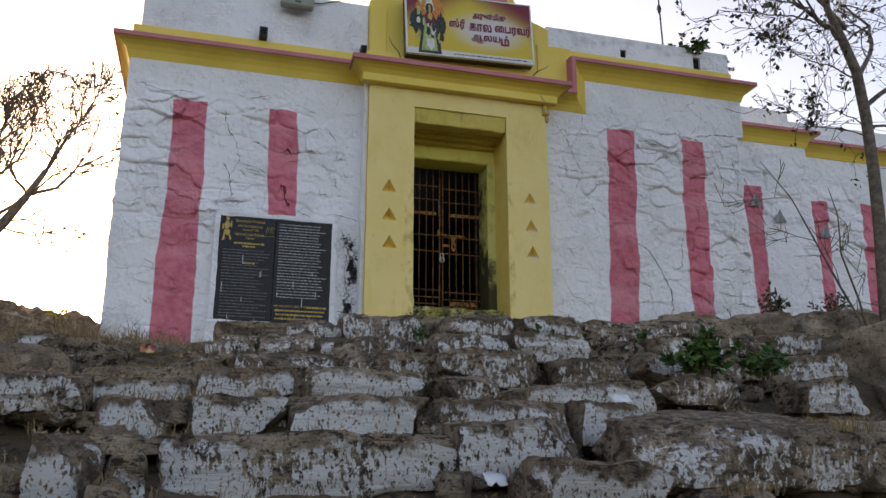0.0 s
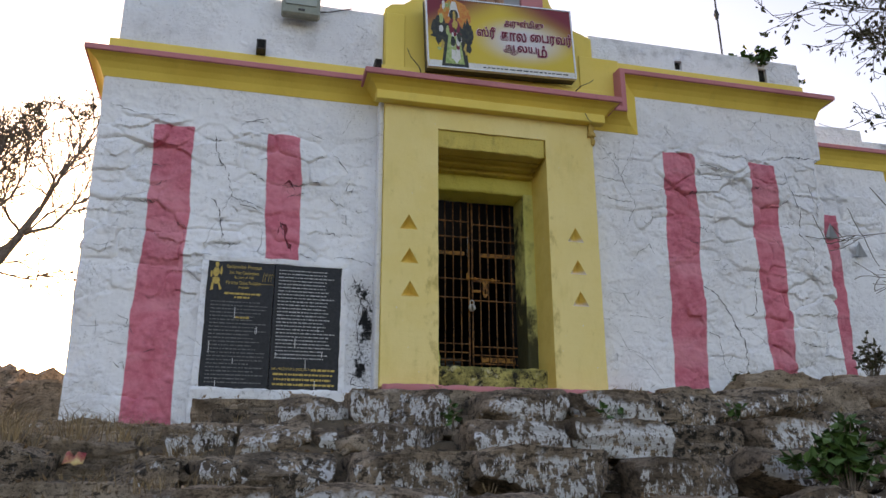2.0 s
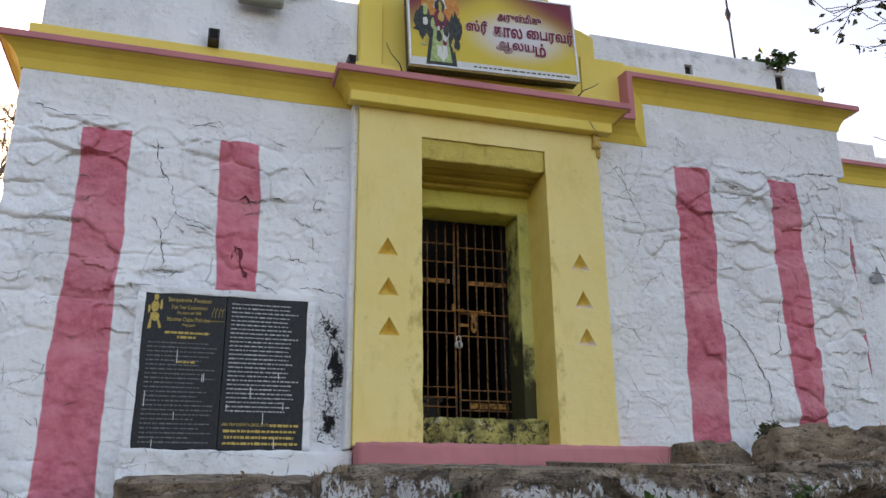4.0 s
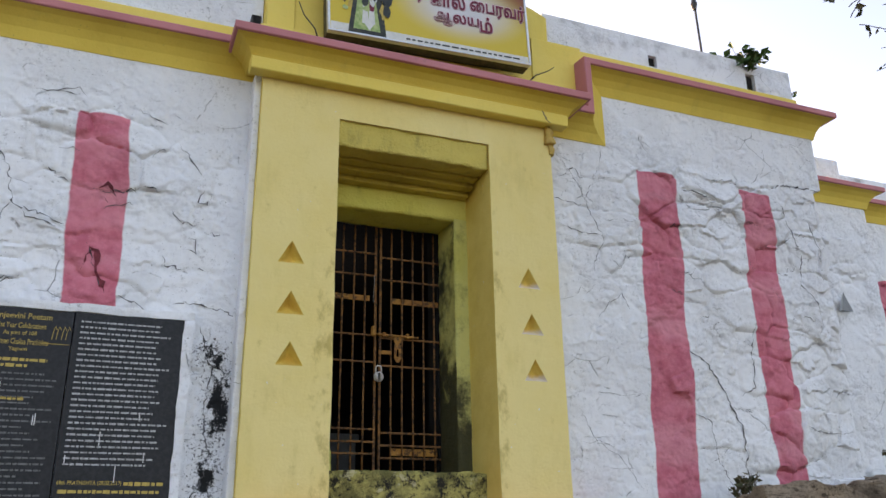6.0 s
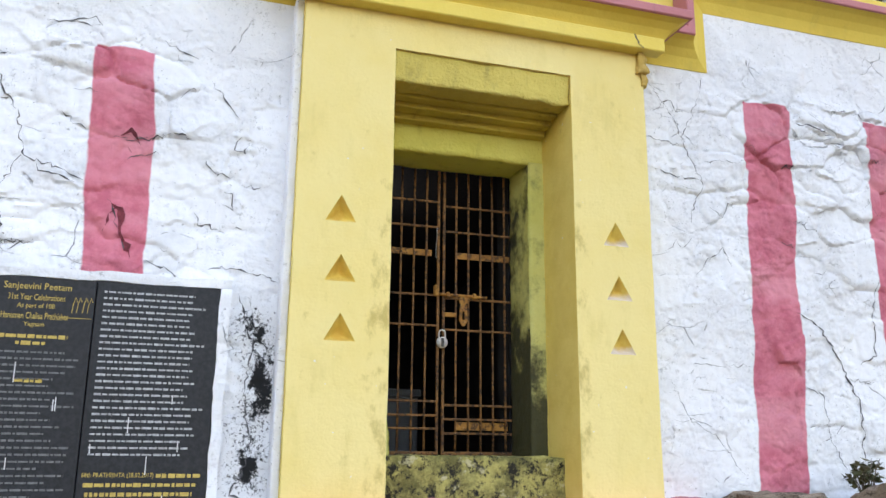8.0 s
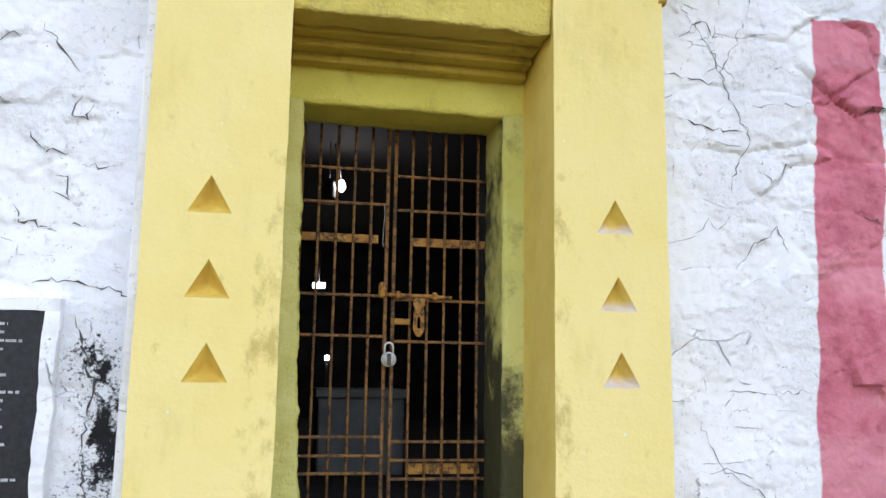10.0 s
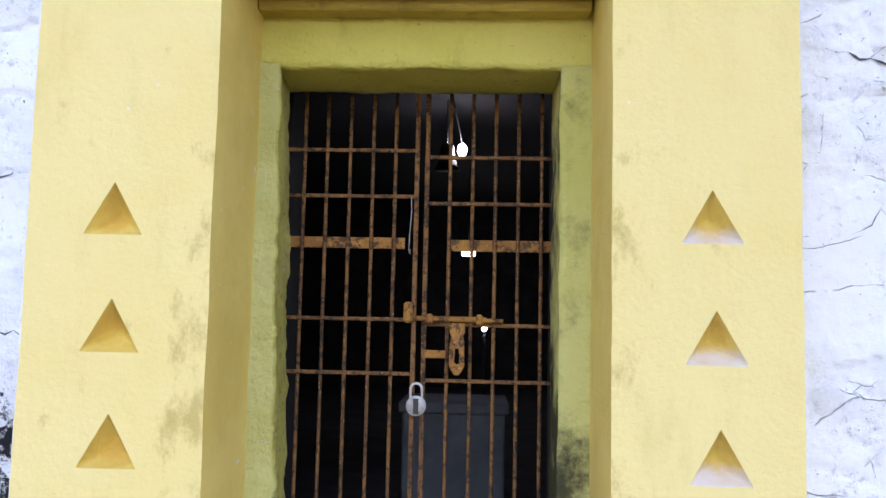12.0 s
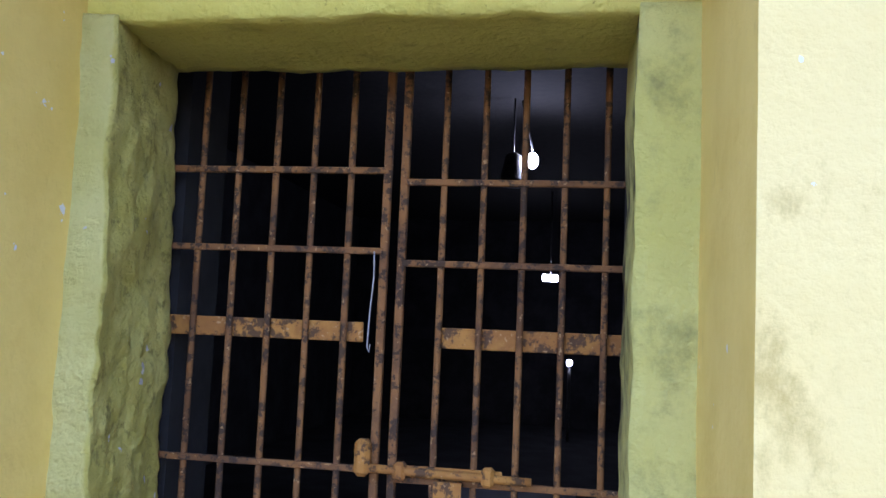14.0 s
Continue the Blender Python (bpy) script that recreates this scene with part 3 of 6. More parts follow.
def skin(name, path, z0, z1, seed, smooth_above, material, label, core, cell=0.0115):
    """A rubble wall whose skin follows the plan's path, with a solid core behind it."""
    pts, normals, us, u = [], [], [], 0.0
    for (ax, ay), (bx, by) in zip(path, path[1:]):
        L = math.hypot(bx - ax, by - ay)
        n = max(2, round(L / cell))
        out = ((by - ay) / L, -(bx - ax) / L)
        for i in range(n):
            pts.append((ax + (bx - ax) * i / n, ay + (by - ay) * i / n))
            normals.append(out)
            us.append(u + L * i / n)
        u += L
    pts.append(path[-1])
    normals.append(out)
    us.append(u)
    rows = round((z1 - z0) / cell)
    verts = []
    for j in range(rows + 1):
        z = z0 + (z1 - z0) * j / rows
        for (x, y), (nx, ny), uu in zip(pts, normals, us):
            d = rubble(uu, z, seed, smooth_above)
            verts.append((x + nx * d, y + ny * d, z))
    n = len(pts)
    faces = [(j * n + i, j * n + i + 1, (j + 1) * n + i + 1, (j + 1) * n + i) for j in range(rows) for i in range(n - 1)]
    for x0, x1, y0, y1 in core:
        k = len(verts)
        verts += [(x, y, z) for z in (z0, z1) for y in (y0, y1) for x in (x0, x1)]
        faces += [tuple(k + q for q in f) for f in ((0, 1, 5, 4), (1, 3, 7, 5), (3, 2, 6, 7), (2, 0, 4, 6), (4, 5, 7, 6))]
    ob = tagged(raw(name, verts, faces, material), label, "wall", kind="structure")
    ob.data.set_sharp_from_angle(angle=radians(42))
    return ob


WALL_Y = 8.295
wall_left = skin("wall_front_left", [(-0.66, 10.5), (-0.66, WALL_Y), (1.73, WALL_Y)], 2.2, 5.50, 3, 5.12, M_WALL_L, "limewashed rubble wall with two painted red stripes", [(-0.62, 1.72, 8.36, 8.85), (-0.62, -0.2, 8.85, 13.0)])
wall_right = skin("wall_front_right", [(3.70, WALL_Y), (6.36, WALL_Y), (6.36, 9.6)], 2.2, 5.92, 8, 5.42, M_WALL_R, "cracked limewashed rubble wall with two red stripes", [(3.71, 6.22, 8.36, 8.85), (5.9, 6.22, 8.85, 18.6)])
# below its plain band the rubble draws in towards the corner
for v in wall_right.data.vertices:
    if v.co.x > 5.75:
        k = min(1, max(0, (5.41 - v.co.z) / 0.03))
        v.co.x -= (0.085 + 0.02 * noise.noise((v.co.z * 3, 1, 2))) * k * min(1, (v.co.x - 5.75) / 0.6)
wall_side = skin("wall_side_wing", [(6.30, 9.42), (8.20, 9.42), (8.20, 9.68), (13.5, 9.68)], 2.4, 5.98, 15, 5.62, M_WALL_F, "limewashed rubble wing wall with red stripes", [(6.30, 8.18, 9.48, 10.0), (8.18, 13.5, 9.74, 10.1)], 0.018)

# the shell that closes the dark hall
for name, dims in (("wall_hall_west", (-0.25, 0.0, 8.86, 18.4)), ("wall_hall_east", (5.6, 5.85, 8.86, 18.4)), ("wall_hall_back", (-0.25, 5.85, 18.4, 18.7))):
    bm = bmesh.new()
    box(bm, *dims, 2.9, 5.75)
    tagged(part(name, bm, M_INNER), "plaster wall of the hall with its dimness in the colour", "wall", kind="structure")
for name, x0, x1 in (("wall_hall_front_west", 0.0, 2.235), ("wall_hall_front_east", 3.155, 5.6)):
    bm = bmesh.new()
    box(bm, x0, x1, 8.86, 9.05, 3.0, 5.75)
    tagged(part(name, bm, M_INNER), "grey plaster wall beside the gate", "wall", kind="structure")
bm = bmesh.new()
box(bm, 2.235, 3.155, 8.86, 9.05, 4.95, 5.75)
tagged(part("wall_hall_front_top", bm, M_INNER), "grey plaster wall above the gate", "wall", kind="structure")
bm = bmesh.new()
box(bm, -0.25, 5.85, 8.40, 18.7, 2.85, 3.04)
tagged(part("floor", bm, M_INNER), "stone floor of the hall with its dimness in the colour", "floor", kind="structure")
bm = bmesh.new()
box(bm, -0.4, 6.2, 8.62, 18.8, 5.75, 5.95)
tagged(part("ceiling", bm, M_BLACK), "stone ceiling of the hall blackened in place of shade", "ceiling", kind="structure")

# unseen boxes added behind the cornices so that no sun leaks through
for name, x0, x1, z0, z1 in (("wall_sun_stop_left", -0.55, 1.80, 5.45, 6.0), ("wall_sun_stop_middle", 1.80, 3.90, 5.30, 6.2), ("wall_sun_stop_right", 3.90, 6.25, 5.80, 6.30)):
    bm = bmesh.new()
    box(bm, x0, x1, 8.59, 8.75, z0, z1)
    tagged(part(name, bm, M_LIME), "unseen backing added behind the cornice to block the sun", "wall", kind="structure")

# ---- cornices: a yellow cove under a pink edge ----
Z, NEG_Y, POS_X, NEG_X = Vector((0, 0, 1)), Vector((0, -1, 0)), Vector((1, 0, 0)), Vector((-1, 0, 0))
COVE = [(-0.03, 0.0), (0.012, 0.0), (0.018, 0.02), (0.035, 0.07), (0.065, 0.115), (0.105, 0.15), (0.142, 0.165), (0.142, 0.215), (-0.03, 0.215)]
EDGE = [(0.0, 0.166), (0.155, 0.166), (0.160, 0.172), (0.160, 0.212), (0.154, 0.219), (0.0, 0.228)]


def cornice(name, path, outs, ups, label, fascia=False):
    ob = thing(name, label, "cornice", "structure")
    bm = bmesh.new()
    sweep(bm, path, outs, ups, COVE)
    part("cove", bm, M_COVE, ob)
    bm = bmesh.new()
    sweep(bm, path, outs, ups, EDGE)
    part("edge", bm, M_PINK, ob, "pink-painted cornice edge")
    return ob


cornice("cornice_left", [(-0.67, 13.0, 5.45), (-0.67, 8.29, 5.45), (1.75, 8.29, 5.45)], [NEG_X, NEG_Y], [Z, Z], "yellow plaster cove cornice with a pink edge")
cornice("cornice_right", [(3.62, 8.29, 5.455), (4.285, 8.29, 5.455), (4.285, 8.29, 5.875), (6.37, 8.29, 5.875), (6.37, 9.5, 5.875)], [NEG_Y, NEG_Y, NEG_Y, POS_X], [Z, NEG_X, Z, Z], "stepped yellow plaster cornice with a pink edge")
cornice("cornice_wing", [(6.32, 9.41, 5.93), (8.21, 9.41, 5.93), (8.21, 9.67, 5.93), (13.5, 9.67, 5.93)], [NEG_Y, POS_X, NEG_Y], [Z, Z, Z], "yellow plaster cornice of the wing with a pink edge")

# the yellow blocking course and the white parapets above
for name, path, outs, lo, hi, mat_, label in (
    ("blocking_course_left", [(-0.67, 13.0), (-0.67, 8.30), (1.73, 8.30)], [NEG_X, NEG_Y], 5.672, 5.845, M_YELLOW, "yellow-painted course above the cornice"),
    ("parapet_left", [(-0.60, 13.0), (-0.60, 8.33), (1.73, 8.33)], [NEG_X, NEG_Y], 5.845, 6.47, M_LIME, "limewashed parapet wall"),
    ("blocking_course_right", [(3.86, 8.30), (6.29, 8.30), (6.29, 9.6)], [NEG_Y, POS_X], 6.098, 6.262, M_YELLOW, "yellow-painted course above the cornice"),
    ("parapet_wing", [(6.38, 9.50), (8.05, 9.50)], [NEG_Y], 6.15, 6.52, M_LIME, "limewashed parapet of the wing"),
    ("parapet_wing_far", [(8.05, 9.72), (13.5, 9.72)], [NEG_Y], 6.15, 6.50, M_WEATHERED, "weathered grey parapet of the wing"),
):
    bm = bmesh.new()
    sweep(bm, [(x, y, 0) for x, y in path], outs, [Z] * len(outs), [(-0.24, lo), (0.0, lo), (0.0, hi - 0.012), (-0.012, hi), (-0.24, hi)])
    tagged(part(name, bm, mat_), label, "parapet", kind="structure")

# the right parapet, with a square drain hole and a broken gap
parapet = thing("parapet_right", "limewashed parapet with a drain hole and a broken gap", "parapet", "structure")
bm = bmesh.new()
for dims in ((3.84, 4.80, 6.262, 6.545), (4.88, 5.79, 6.262, 6.545), (5.885, 6.28, 6.262, 6.535), (4.80, 4.88, 6.262, 6.285), (4.80, 4.88, 6.385, 6.545), (5.79, 5.885, 6.43, 6.50)):
    box(bm, dims[0], dims[1], 8.325, 8.56, dims[2], dims[3], 0.002)
part("wall_pieces", bm, M_WEATHERED, parapet)
# a black sheet close behind the holes paints the shade inside them
boxed("hole_back", (4.78, 5.9, 8.362, 8.40, 6.265, 6.49), M_BLACK, parapet, "black sheet for the shade in the holes")

# the arched yellow gable behind the sign, with a pink-framed niche
gable = thing("gable", "yellow arched gable with a pink-framed niche", "gable", "structure")
bm = bmesh.new()
ring = [(1.735, 5.70), (1.735, 6.50), (1.80, 6.56), (1.92, 6.58), (2.02, 6.66), (2.08, 6.80), (2.15, 7.02), (2.40, 7.32), (2.79, 7.42), (3.15, 7.32), (3.37, 7.02), (3.42, 6.82), (3.50, 6.68), (3.62, 6.56), (3.74, 6.52), (3.85, 6.47), (3.85, 5.70)]
front = [bm.verts.new((x, 8.285, z)) for x, z in ring]
face = bm.faces.new(front)
ext = bmesh.ops.extrude_face_region(bm, geom=[face])
bmesh.ops.translate(bm, vec=(0, 0.3, 0), verts=[v for v in ext["geom"] if isinstance(v, bmesh.types.BMVert)])
bmesh.ops.recalc_face_normals(bm, faces=bm.faces[:])
part("wall_face", bm, M_YELLOW, gable)
boxed("side_strip", (1.74, 1.93, 8.262, 8.30, 5.80, 6.45), M_YELLOW, gable, "", 0.008)
boxed("niche_jamb", (2.20, 2.42, 8.235, 8.30, 6.0, 7.05), M_PINK, gable, "pink niche jamb")
boxed("niche_jamb", (3.10, 3.33, 8.235, 8.30, 6.0, 7.05), M_PINK, gable, "pink niche jamb")
boxed("niche_back", (2.42, 3.10, 8.272, 8.30, 6.0, 7.05), M_GREY, gable, "grey niche back")
bm = bmesh.new()
for x, y, r, z0, z1 in ((2.66, 8.21, 0.045, 6.2, 6.95), (2.76, 8.21, 0.05, 6.2, 6.95), (2.86, 8.21, 0.045, 6.2, 6.95)):
    tube(bm, [(x, y, z0), (x, y, (z0 + z1) / 2), (x, y, z1)], [r, r * 1.15, r * 0.9], 10)
box(bm, 2.55, 2.95, 8.17, 8.26, 6.14, 6.22, 0.01)
tagged(part("statue", bm, M_STATUE, None, "", True), "brown painted statue standing in the niche", "statue")

# ---- the yellow portal ----
portal = thing("portal", "yellow painted stone portal with triangular lamp niches", "portal", "structure")
TRI = 0.078


def jamb(name, x0, x1, cx):
    """A portal jamb with three triangular lamp niches cut into its face."""
    bm = bmesh.new()
    y, z0, z1 = 8.10, 2.86, 5.03
    edges, niches = [], []

    def loop(pts):
        vs = [bm.verts.new((px, y, pz)) for px, pz in pts]
        edges.extend(bm.edges.new((a, b)) for a, b in zip(vs, vs[1:] + vs[:1]))
        return vs

    rows = 22
    left = [(x0 + 0.004 * noise.noise((x0, z0 + (z1 - z0) * k / rows * 5, 2)), z0 + (z1 - z0) * k / rows) for k in range(rows + 1)]
    right = [(x1 + 0.005 * noise.noise((x1, z0 + (z1 - z0) * k / rows * 5, 2)), z0 + (z1 - z0) * k / rows) for k in range(rows + 1)]
    outer = loop(left + right[::-1])
    for k, zb in enumerate((4.215, 3.912, 3.62)):
        c = cx + 0.008 * k
        niches.append((c, zb, loop([(c - TRI, zb), (c + TRI, zb), (c, zb + 0.138)])))
    bmesh.ops.triangle_fill(bm, use_beauty=True, use_dissolve=False, edges=edges)
    for c, zb, (a, b, t) in niches:
        # the pit rounds off towards its back
        nb = bmesh.new()
        rim = [a.co.lerp(b.co, k / 8) for k in range(8)] + [b.co.lerp(t.co, k / 8) for k in range(8)] + [t.co.lerp(a.co, k / 8) for k in range(8)]
        heart = Vector((c, y, zb + 0.042))
        rings = []
        for s in (0.0, 0.12, 0.28, 0.46, 0.64, 0.82):
            ring = []
            for p in rim:
                r = (p - heart).normalized() * 0.062
                o = (p - heart).lerp(r, s * 0.9) * (1 - s)
                ring.append(nb.verts.new(heart + o + Vector((0, 0.066 * (1 - (1 - s) ** 2.2), 0.004 * s))))
            rings.append(ring)
        for r0, r1 in zip(rings, rings[1:]):
            for k in range(24):
                nb.faces.new((r0[k], r0[(k + 1) % 24], r1[(k + 1) % 24], r1[k]))
        nb.faces.new(rings[-1])
        bmesh.ops.recalc_face_normals(nb, faces=nb.faces[:])
        bmesh.ops.reverse_faces(nb, faces=nb.faces[:])
        part("lamp_niche", nb, M_NICHE, portal, "oil-stained triangular lamp niche with pale ash", True)
    back = [bm.verts.new((v.co.x, 8.52, v.co.z)) for v in outer]
    for i in range(len(outer)):
        j = (i + 1) % len(outer)
        bm.faces.new((outer[i], outer[j], back[j], back[i]))
    bmesh.ops.recalc_face_normals(bm, faces=bm.faces[:])
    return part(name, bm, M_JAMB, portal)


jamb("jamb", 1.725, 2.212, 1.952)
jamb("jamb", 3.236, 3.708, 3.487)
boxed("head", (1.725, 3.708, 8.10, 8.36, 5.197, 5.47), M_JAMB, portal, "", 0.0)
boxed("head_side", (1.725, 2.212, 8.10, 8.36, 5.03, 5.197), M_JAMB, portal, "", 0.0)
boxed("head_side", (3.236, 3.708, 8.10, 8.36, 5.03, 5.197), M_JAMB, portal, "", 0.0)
boxed("white_margin", (1.685, 1.727, 8.16, 8.30, 2.84, 5.45), M_LIME, portal, "white plaster margin", 0.006)


def rough_block(name, x0, x1, y0, y1, z0, z1, material, parent, amp=0.008, nx=26, ny=8, nz=8, seed=1.0, label="", grain=1.0):
    """A hand-dressed block: a box whose faces are uneven."""
    bm = bmesh.new()
    grid = {}

    def vert(i, j, k):
        if (i, j, k) not in grid:
            p = Vector((x0 + (x1 - x0) * i / nx, y0 + (y1 - y0) * j / ny, z0 + (z1 - z0) * k / nz))
            o = noise.noise_vector(p * 9 * grain + Vector((seed, seed, seed))) * amp + noise.noise_vector(p * 28 * grain + Vector((seed, 0, 0))) * amp * 0.55
            grid[i, j, k] = bm.verts.new(p + o)
        return grid[i, j, k]

    for k0 in (0, nz):
        for i in range(nx):
            for j in range(ny):
                bm.faces.new((vert(i, j, k0), vert(i + 1, j, k0), vert(i + 1, j + 1, k0), vert(i, j + 1, k0)))
    for j0 in (0, ny):
        for i in range(nx):
            for k in range(nz):
                bm.faces.new((vert(i, j0, k), vert(i + 1, j0, k), vert(i + 1, j0, k + 1), vert(i, j0, k + 1)))
    for i0 in (0, nx):
        for j in range(ny):
            for k in range(nz):
                bm.faces.new((vert(i0, j, k), vert(i0, j + 1, k), vert(i0, j + 1, k + 1), vert(i0, j, k + 1)))
    bmesh.ops.recalc_face_normals(bm, faces=bm.faces[:])
    return part(name, bm, material, parent, label, True)


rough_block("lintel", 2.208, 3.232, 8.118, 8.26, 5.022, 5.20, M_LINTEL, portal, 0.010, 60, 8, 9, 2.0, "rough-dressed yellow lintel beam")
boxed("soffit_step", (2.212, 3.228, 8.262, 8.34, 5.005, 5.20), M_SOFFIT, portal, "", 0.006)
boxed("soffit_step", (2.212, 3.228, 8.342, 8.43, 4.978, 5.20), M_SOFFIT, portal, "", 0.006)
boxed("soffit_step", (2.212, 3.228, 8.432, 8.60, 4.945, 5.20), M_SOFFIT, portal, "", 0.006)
# fascia and cove over the portal
bm = bmesh.new()
box(bm, 1.634, 3.815, 8.015, 8.11, 5.396, 5.481, 0.006)
part("fascia", bm, M_YELLOW, portal)
bm = bmesh.new()
pp = [(1.69, 8.30, 5.481), (1.69, 8.09, 5.481), (3.78, 8.09, 5.481), (3.78, 8.30, 5.481)]
sweep(bm, pp, [NEG_X, NEG_Y, POS_X], [Z, Z, Z], [(-0.03, 0.0), (0.050, 0.0), (0.060, 0.022), (0.082, 0.056), (0.118, 0.086), (0.155, 0.100), (0.155, 0.16), (-0.03, 0.16)])
part("cove", bm, M_COVE, portal)
bm = bmesh.new()
sweep(bm, pp, [NEG_X, NEG_Y, POS_X], [Z, Z, Z], [(0.0, 0.102), (0.168, 0.102), (0.175, 0.108), (0.175, 0.152), (0.168, 0.159), (0.0, 0.168)])
part("edge", bm, M_PINK, portal, "pink-painted cornice edge")
bm = bmesh.new()
box(bm, 1.70, 3.90, 8.19, 8.30, 5.640, 5.84, 0.004)
part("blocking_course", bm, M_YELLOW, portal)
boxed("corner_block", (3.70, 4.125, 8.268, 8.56, 5.60, 6.255), M_YELLOW, portal, "", 0.004)
rough_block("broken_bracket", 3.66, 3.722, 8.07, 8.14, 5.27, 5.394, M_BROKEN, portal, 0.024, 8, 7, 12, 4.0, "crumbled brick stump under the fascia")
rough_block("broken_bracket", 3.692, 3.724, 8.085, 8.13, 5.19, 5.285, M_BROKEN, portal, 0.016, 6, 6, 9, 14.0, "crumbled brick stump under the fascia")

# the inner stone frame, hand dressed and greenish
frame_in = thing("inner_door_frame", "hand-dressed stone door frame in greenish yellow paint", "door frame", "structure")
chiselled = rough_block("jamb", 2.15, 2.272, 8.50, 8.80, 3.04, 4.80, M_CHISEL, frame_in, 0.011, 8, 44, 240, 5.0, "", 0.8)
for v in chiselled.data.vertices:
    if v.co.x > 2.2:
        v.co.x += (4.80 - v.co.z) * 0.026 - (v.co.y - 8.5) * 0.13 + 0.004 * noise.noise(v.co * 45) * max(0.25, min(1, (4.45 - v.co.z) / 0.4)) + 0.004 * noise.noise(v.co * 22) + 0.012 * noise.noise(v.co * 4.5)
rough_block("jamb", 3.142, 3.265, 8.50, 8.80, 3.04, 4.80, M_SOOTY_SHADED, frame_in, 0.006, 5, 12, 56, 6.0)
rough_block("head", 2.175, 3.265, 8.506, 8.80, 4.79, 5.02, M_GREEN, frame_in, 0.008, 44, 10, 8, 7.0)
rough_block("threshold", 2.16, 3.28, 8.30, 8.86, 2.86, 3.085, M_MOSS, frame_in, 0.012, 40, 16, 8, 8.0, "worn mossy threshold stone")

# plinth and plaster ledge
rough_block("plinth", 1.748, 4.06, 8.0, 8.34, 2.5, 2.875, M_PINK, None, 0.010, 70, 8, 12, 9.0)
tagged(bpy.data.objects["plinth"], "pink-painted plinth stone below the portal", "plinth", kind="structure")
rough_block("plaster_ledge", 0.25, 1.742, 8.19, 8.36, 2.45, 2.825, M_LIME, None, 0.012, 60, 8, 14, 10.0)
tagged(bpy.data.objects["plaster_ledge"], "white plaster ledge under the plaque", "ledge", kind="structure")

# ---- the barred gate ----
GY = 8.82


def bar(name, p, q, r, parent, material=M_IRON, sides=8):
    bm = bmesh.new()
    n = 5
    pts = [Vector(p).lerp(Vector(q), k / n) for k in range(n + 1)]
    tube(bm, pts, [r * (1 + 0.10 * noise.noise(v * 40)) for v in pts], sides)
    return part(name, bm, material, parent, "", True)


def flat(name, x0, x1, z0, z1, parent, material=M_IRON, y=GY, t=0.006, bevel=0.002, label=""):
    return boxed(name, (x0, x1, y - t / 2, y + t / 2, z0, z1), material, parent, label, bevel)


gate = thing("iron_gate", "rusty orange barred iron gate, closed and padlocked", "gate")
leaf_l = new("gate_leaf")
leaf_r = new("gate_leaf")
for leaf, x0, x1, bars, rails in ((leaf_l, 2.215, 2.683, (2.292, 2.370, 2.450, 2.530, 2.608), (4.592, 4.432, 4.012, 3.83, 3.39, 3.31, 3.235)), (leaf_r, 2.718, 3.15, (2.797, 2.875, 2.953, 3.031, 3.110), (4.570, 4.410, 3.998, 3.81, 3.37, 3.29, 3.21))):
    leaf.parent = gate
    tagged(leaf, "barred leaf of flaking orange-painted iron")
    for x in bars:
        bar("bar", (x, GY, 3.10), (x, GY, 4.88), 0.0068, leaf)
    stile = x1 if leaf is leaf_l else x0
    flat("stile", stile - 0.008, stile + 0.008, 3.09, 4.88, leaf, t=0.016)
    for z in rails:
        flat("rail", x0, x1, z - 0.0065, z + 0.0065, leaf, y=GY - 0.004, t=0.012)
    flat("bottom_rail", x0, x1, 3.088, 3.108, leaf, t=0.02)
    flat("top_rail", x0, x1, 4.86, 4.88, leaf, t=0.02)
flat("strap", 2.215, 2.645, 4.253, 4.292, leaf_l, M_LATCH, GY + 0.012, 0.006, label="flat ochre iron strap")
flat("strap", 2.80, 3.15, 4.248, 4.288, leaf_r, M_LATCH, GY + 0.012, 0.006, label="flat ochre iron strap")
flat("strap", 2.80, 3.13, 3.228, 3.275, leaf_r, M_LATCH, GY + 0.014, 0.006, label="flat ochre iron strap")
# slide bolt, keeper, hasp
bar("slide_bolt", (2.672, GY - 0.024, 4.018), (2.985, GY - 0.024, 4.012), 0.0085, leaf_r, M_LATCH, 10)
for x in (2.738, 2.905):
    flat("bolt_clip", x - 0.012, x + 0.012, 3.998, 4.034, leaf_r, M_LATCH, GY - 0.024, 0.026, 0.006)
flat("bolt_plate", 2.725, 2.93, 4.004, 4.026, leaf_r, M_LATCH, GY - 0.012, 0.006)
flat("keeper", 2.650, 2.680, 4.002, 4.072, leaf_l, M_LATCH, GY - 0.022, 0.030, 0.008)
bm = bmesh.new()
hasp = [(-0.026, 0.0), (0.026, 0.0), (0.026, -0.03), (0.018, -0.045), (0.024, -0.062), (0.026, -0.14), (0.016, -0.16), (0.008, -0.172), (-0.008, -0.172), (-0.016, -0.16), (-0.026, -0.14), (-0.024, -0.062), (-0.018, -0.045), (-0.026, -0.03)]
slot = [(-0.006, -0.085), (0.006, -0.085), (0.009, -0.13), (0.0, -0.138), (-0.009, -0.13)]
es = []
for shape in (hasp, slot):
    vs = [bm.verts.new((2.832 + x, GY - 0.040, 4.004 + z)) for x, z in shape]
    es += [bm.edges.new((a, b)) for a, b in zip(vs, vs[1:] + vs[:1])]
bmesh.ops.triangle_fill(bm, use_beauty=True, edges=es)
ext = bmesh.ops.extrude_face_region(bm, geom=bm.faces[:])
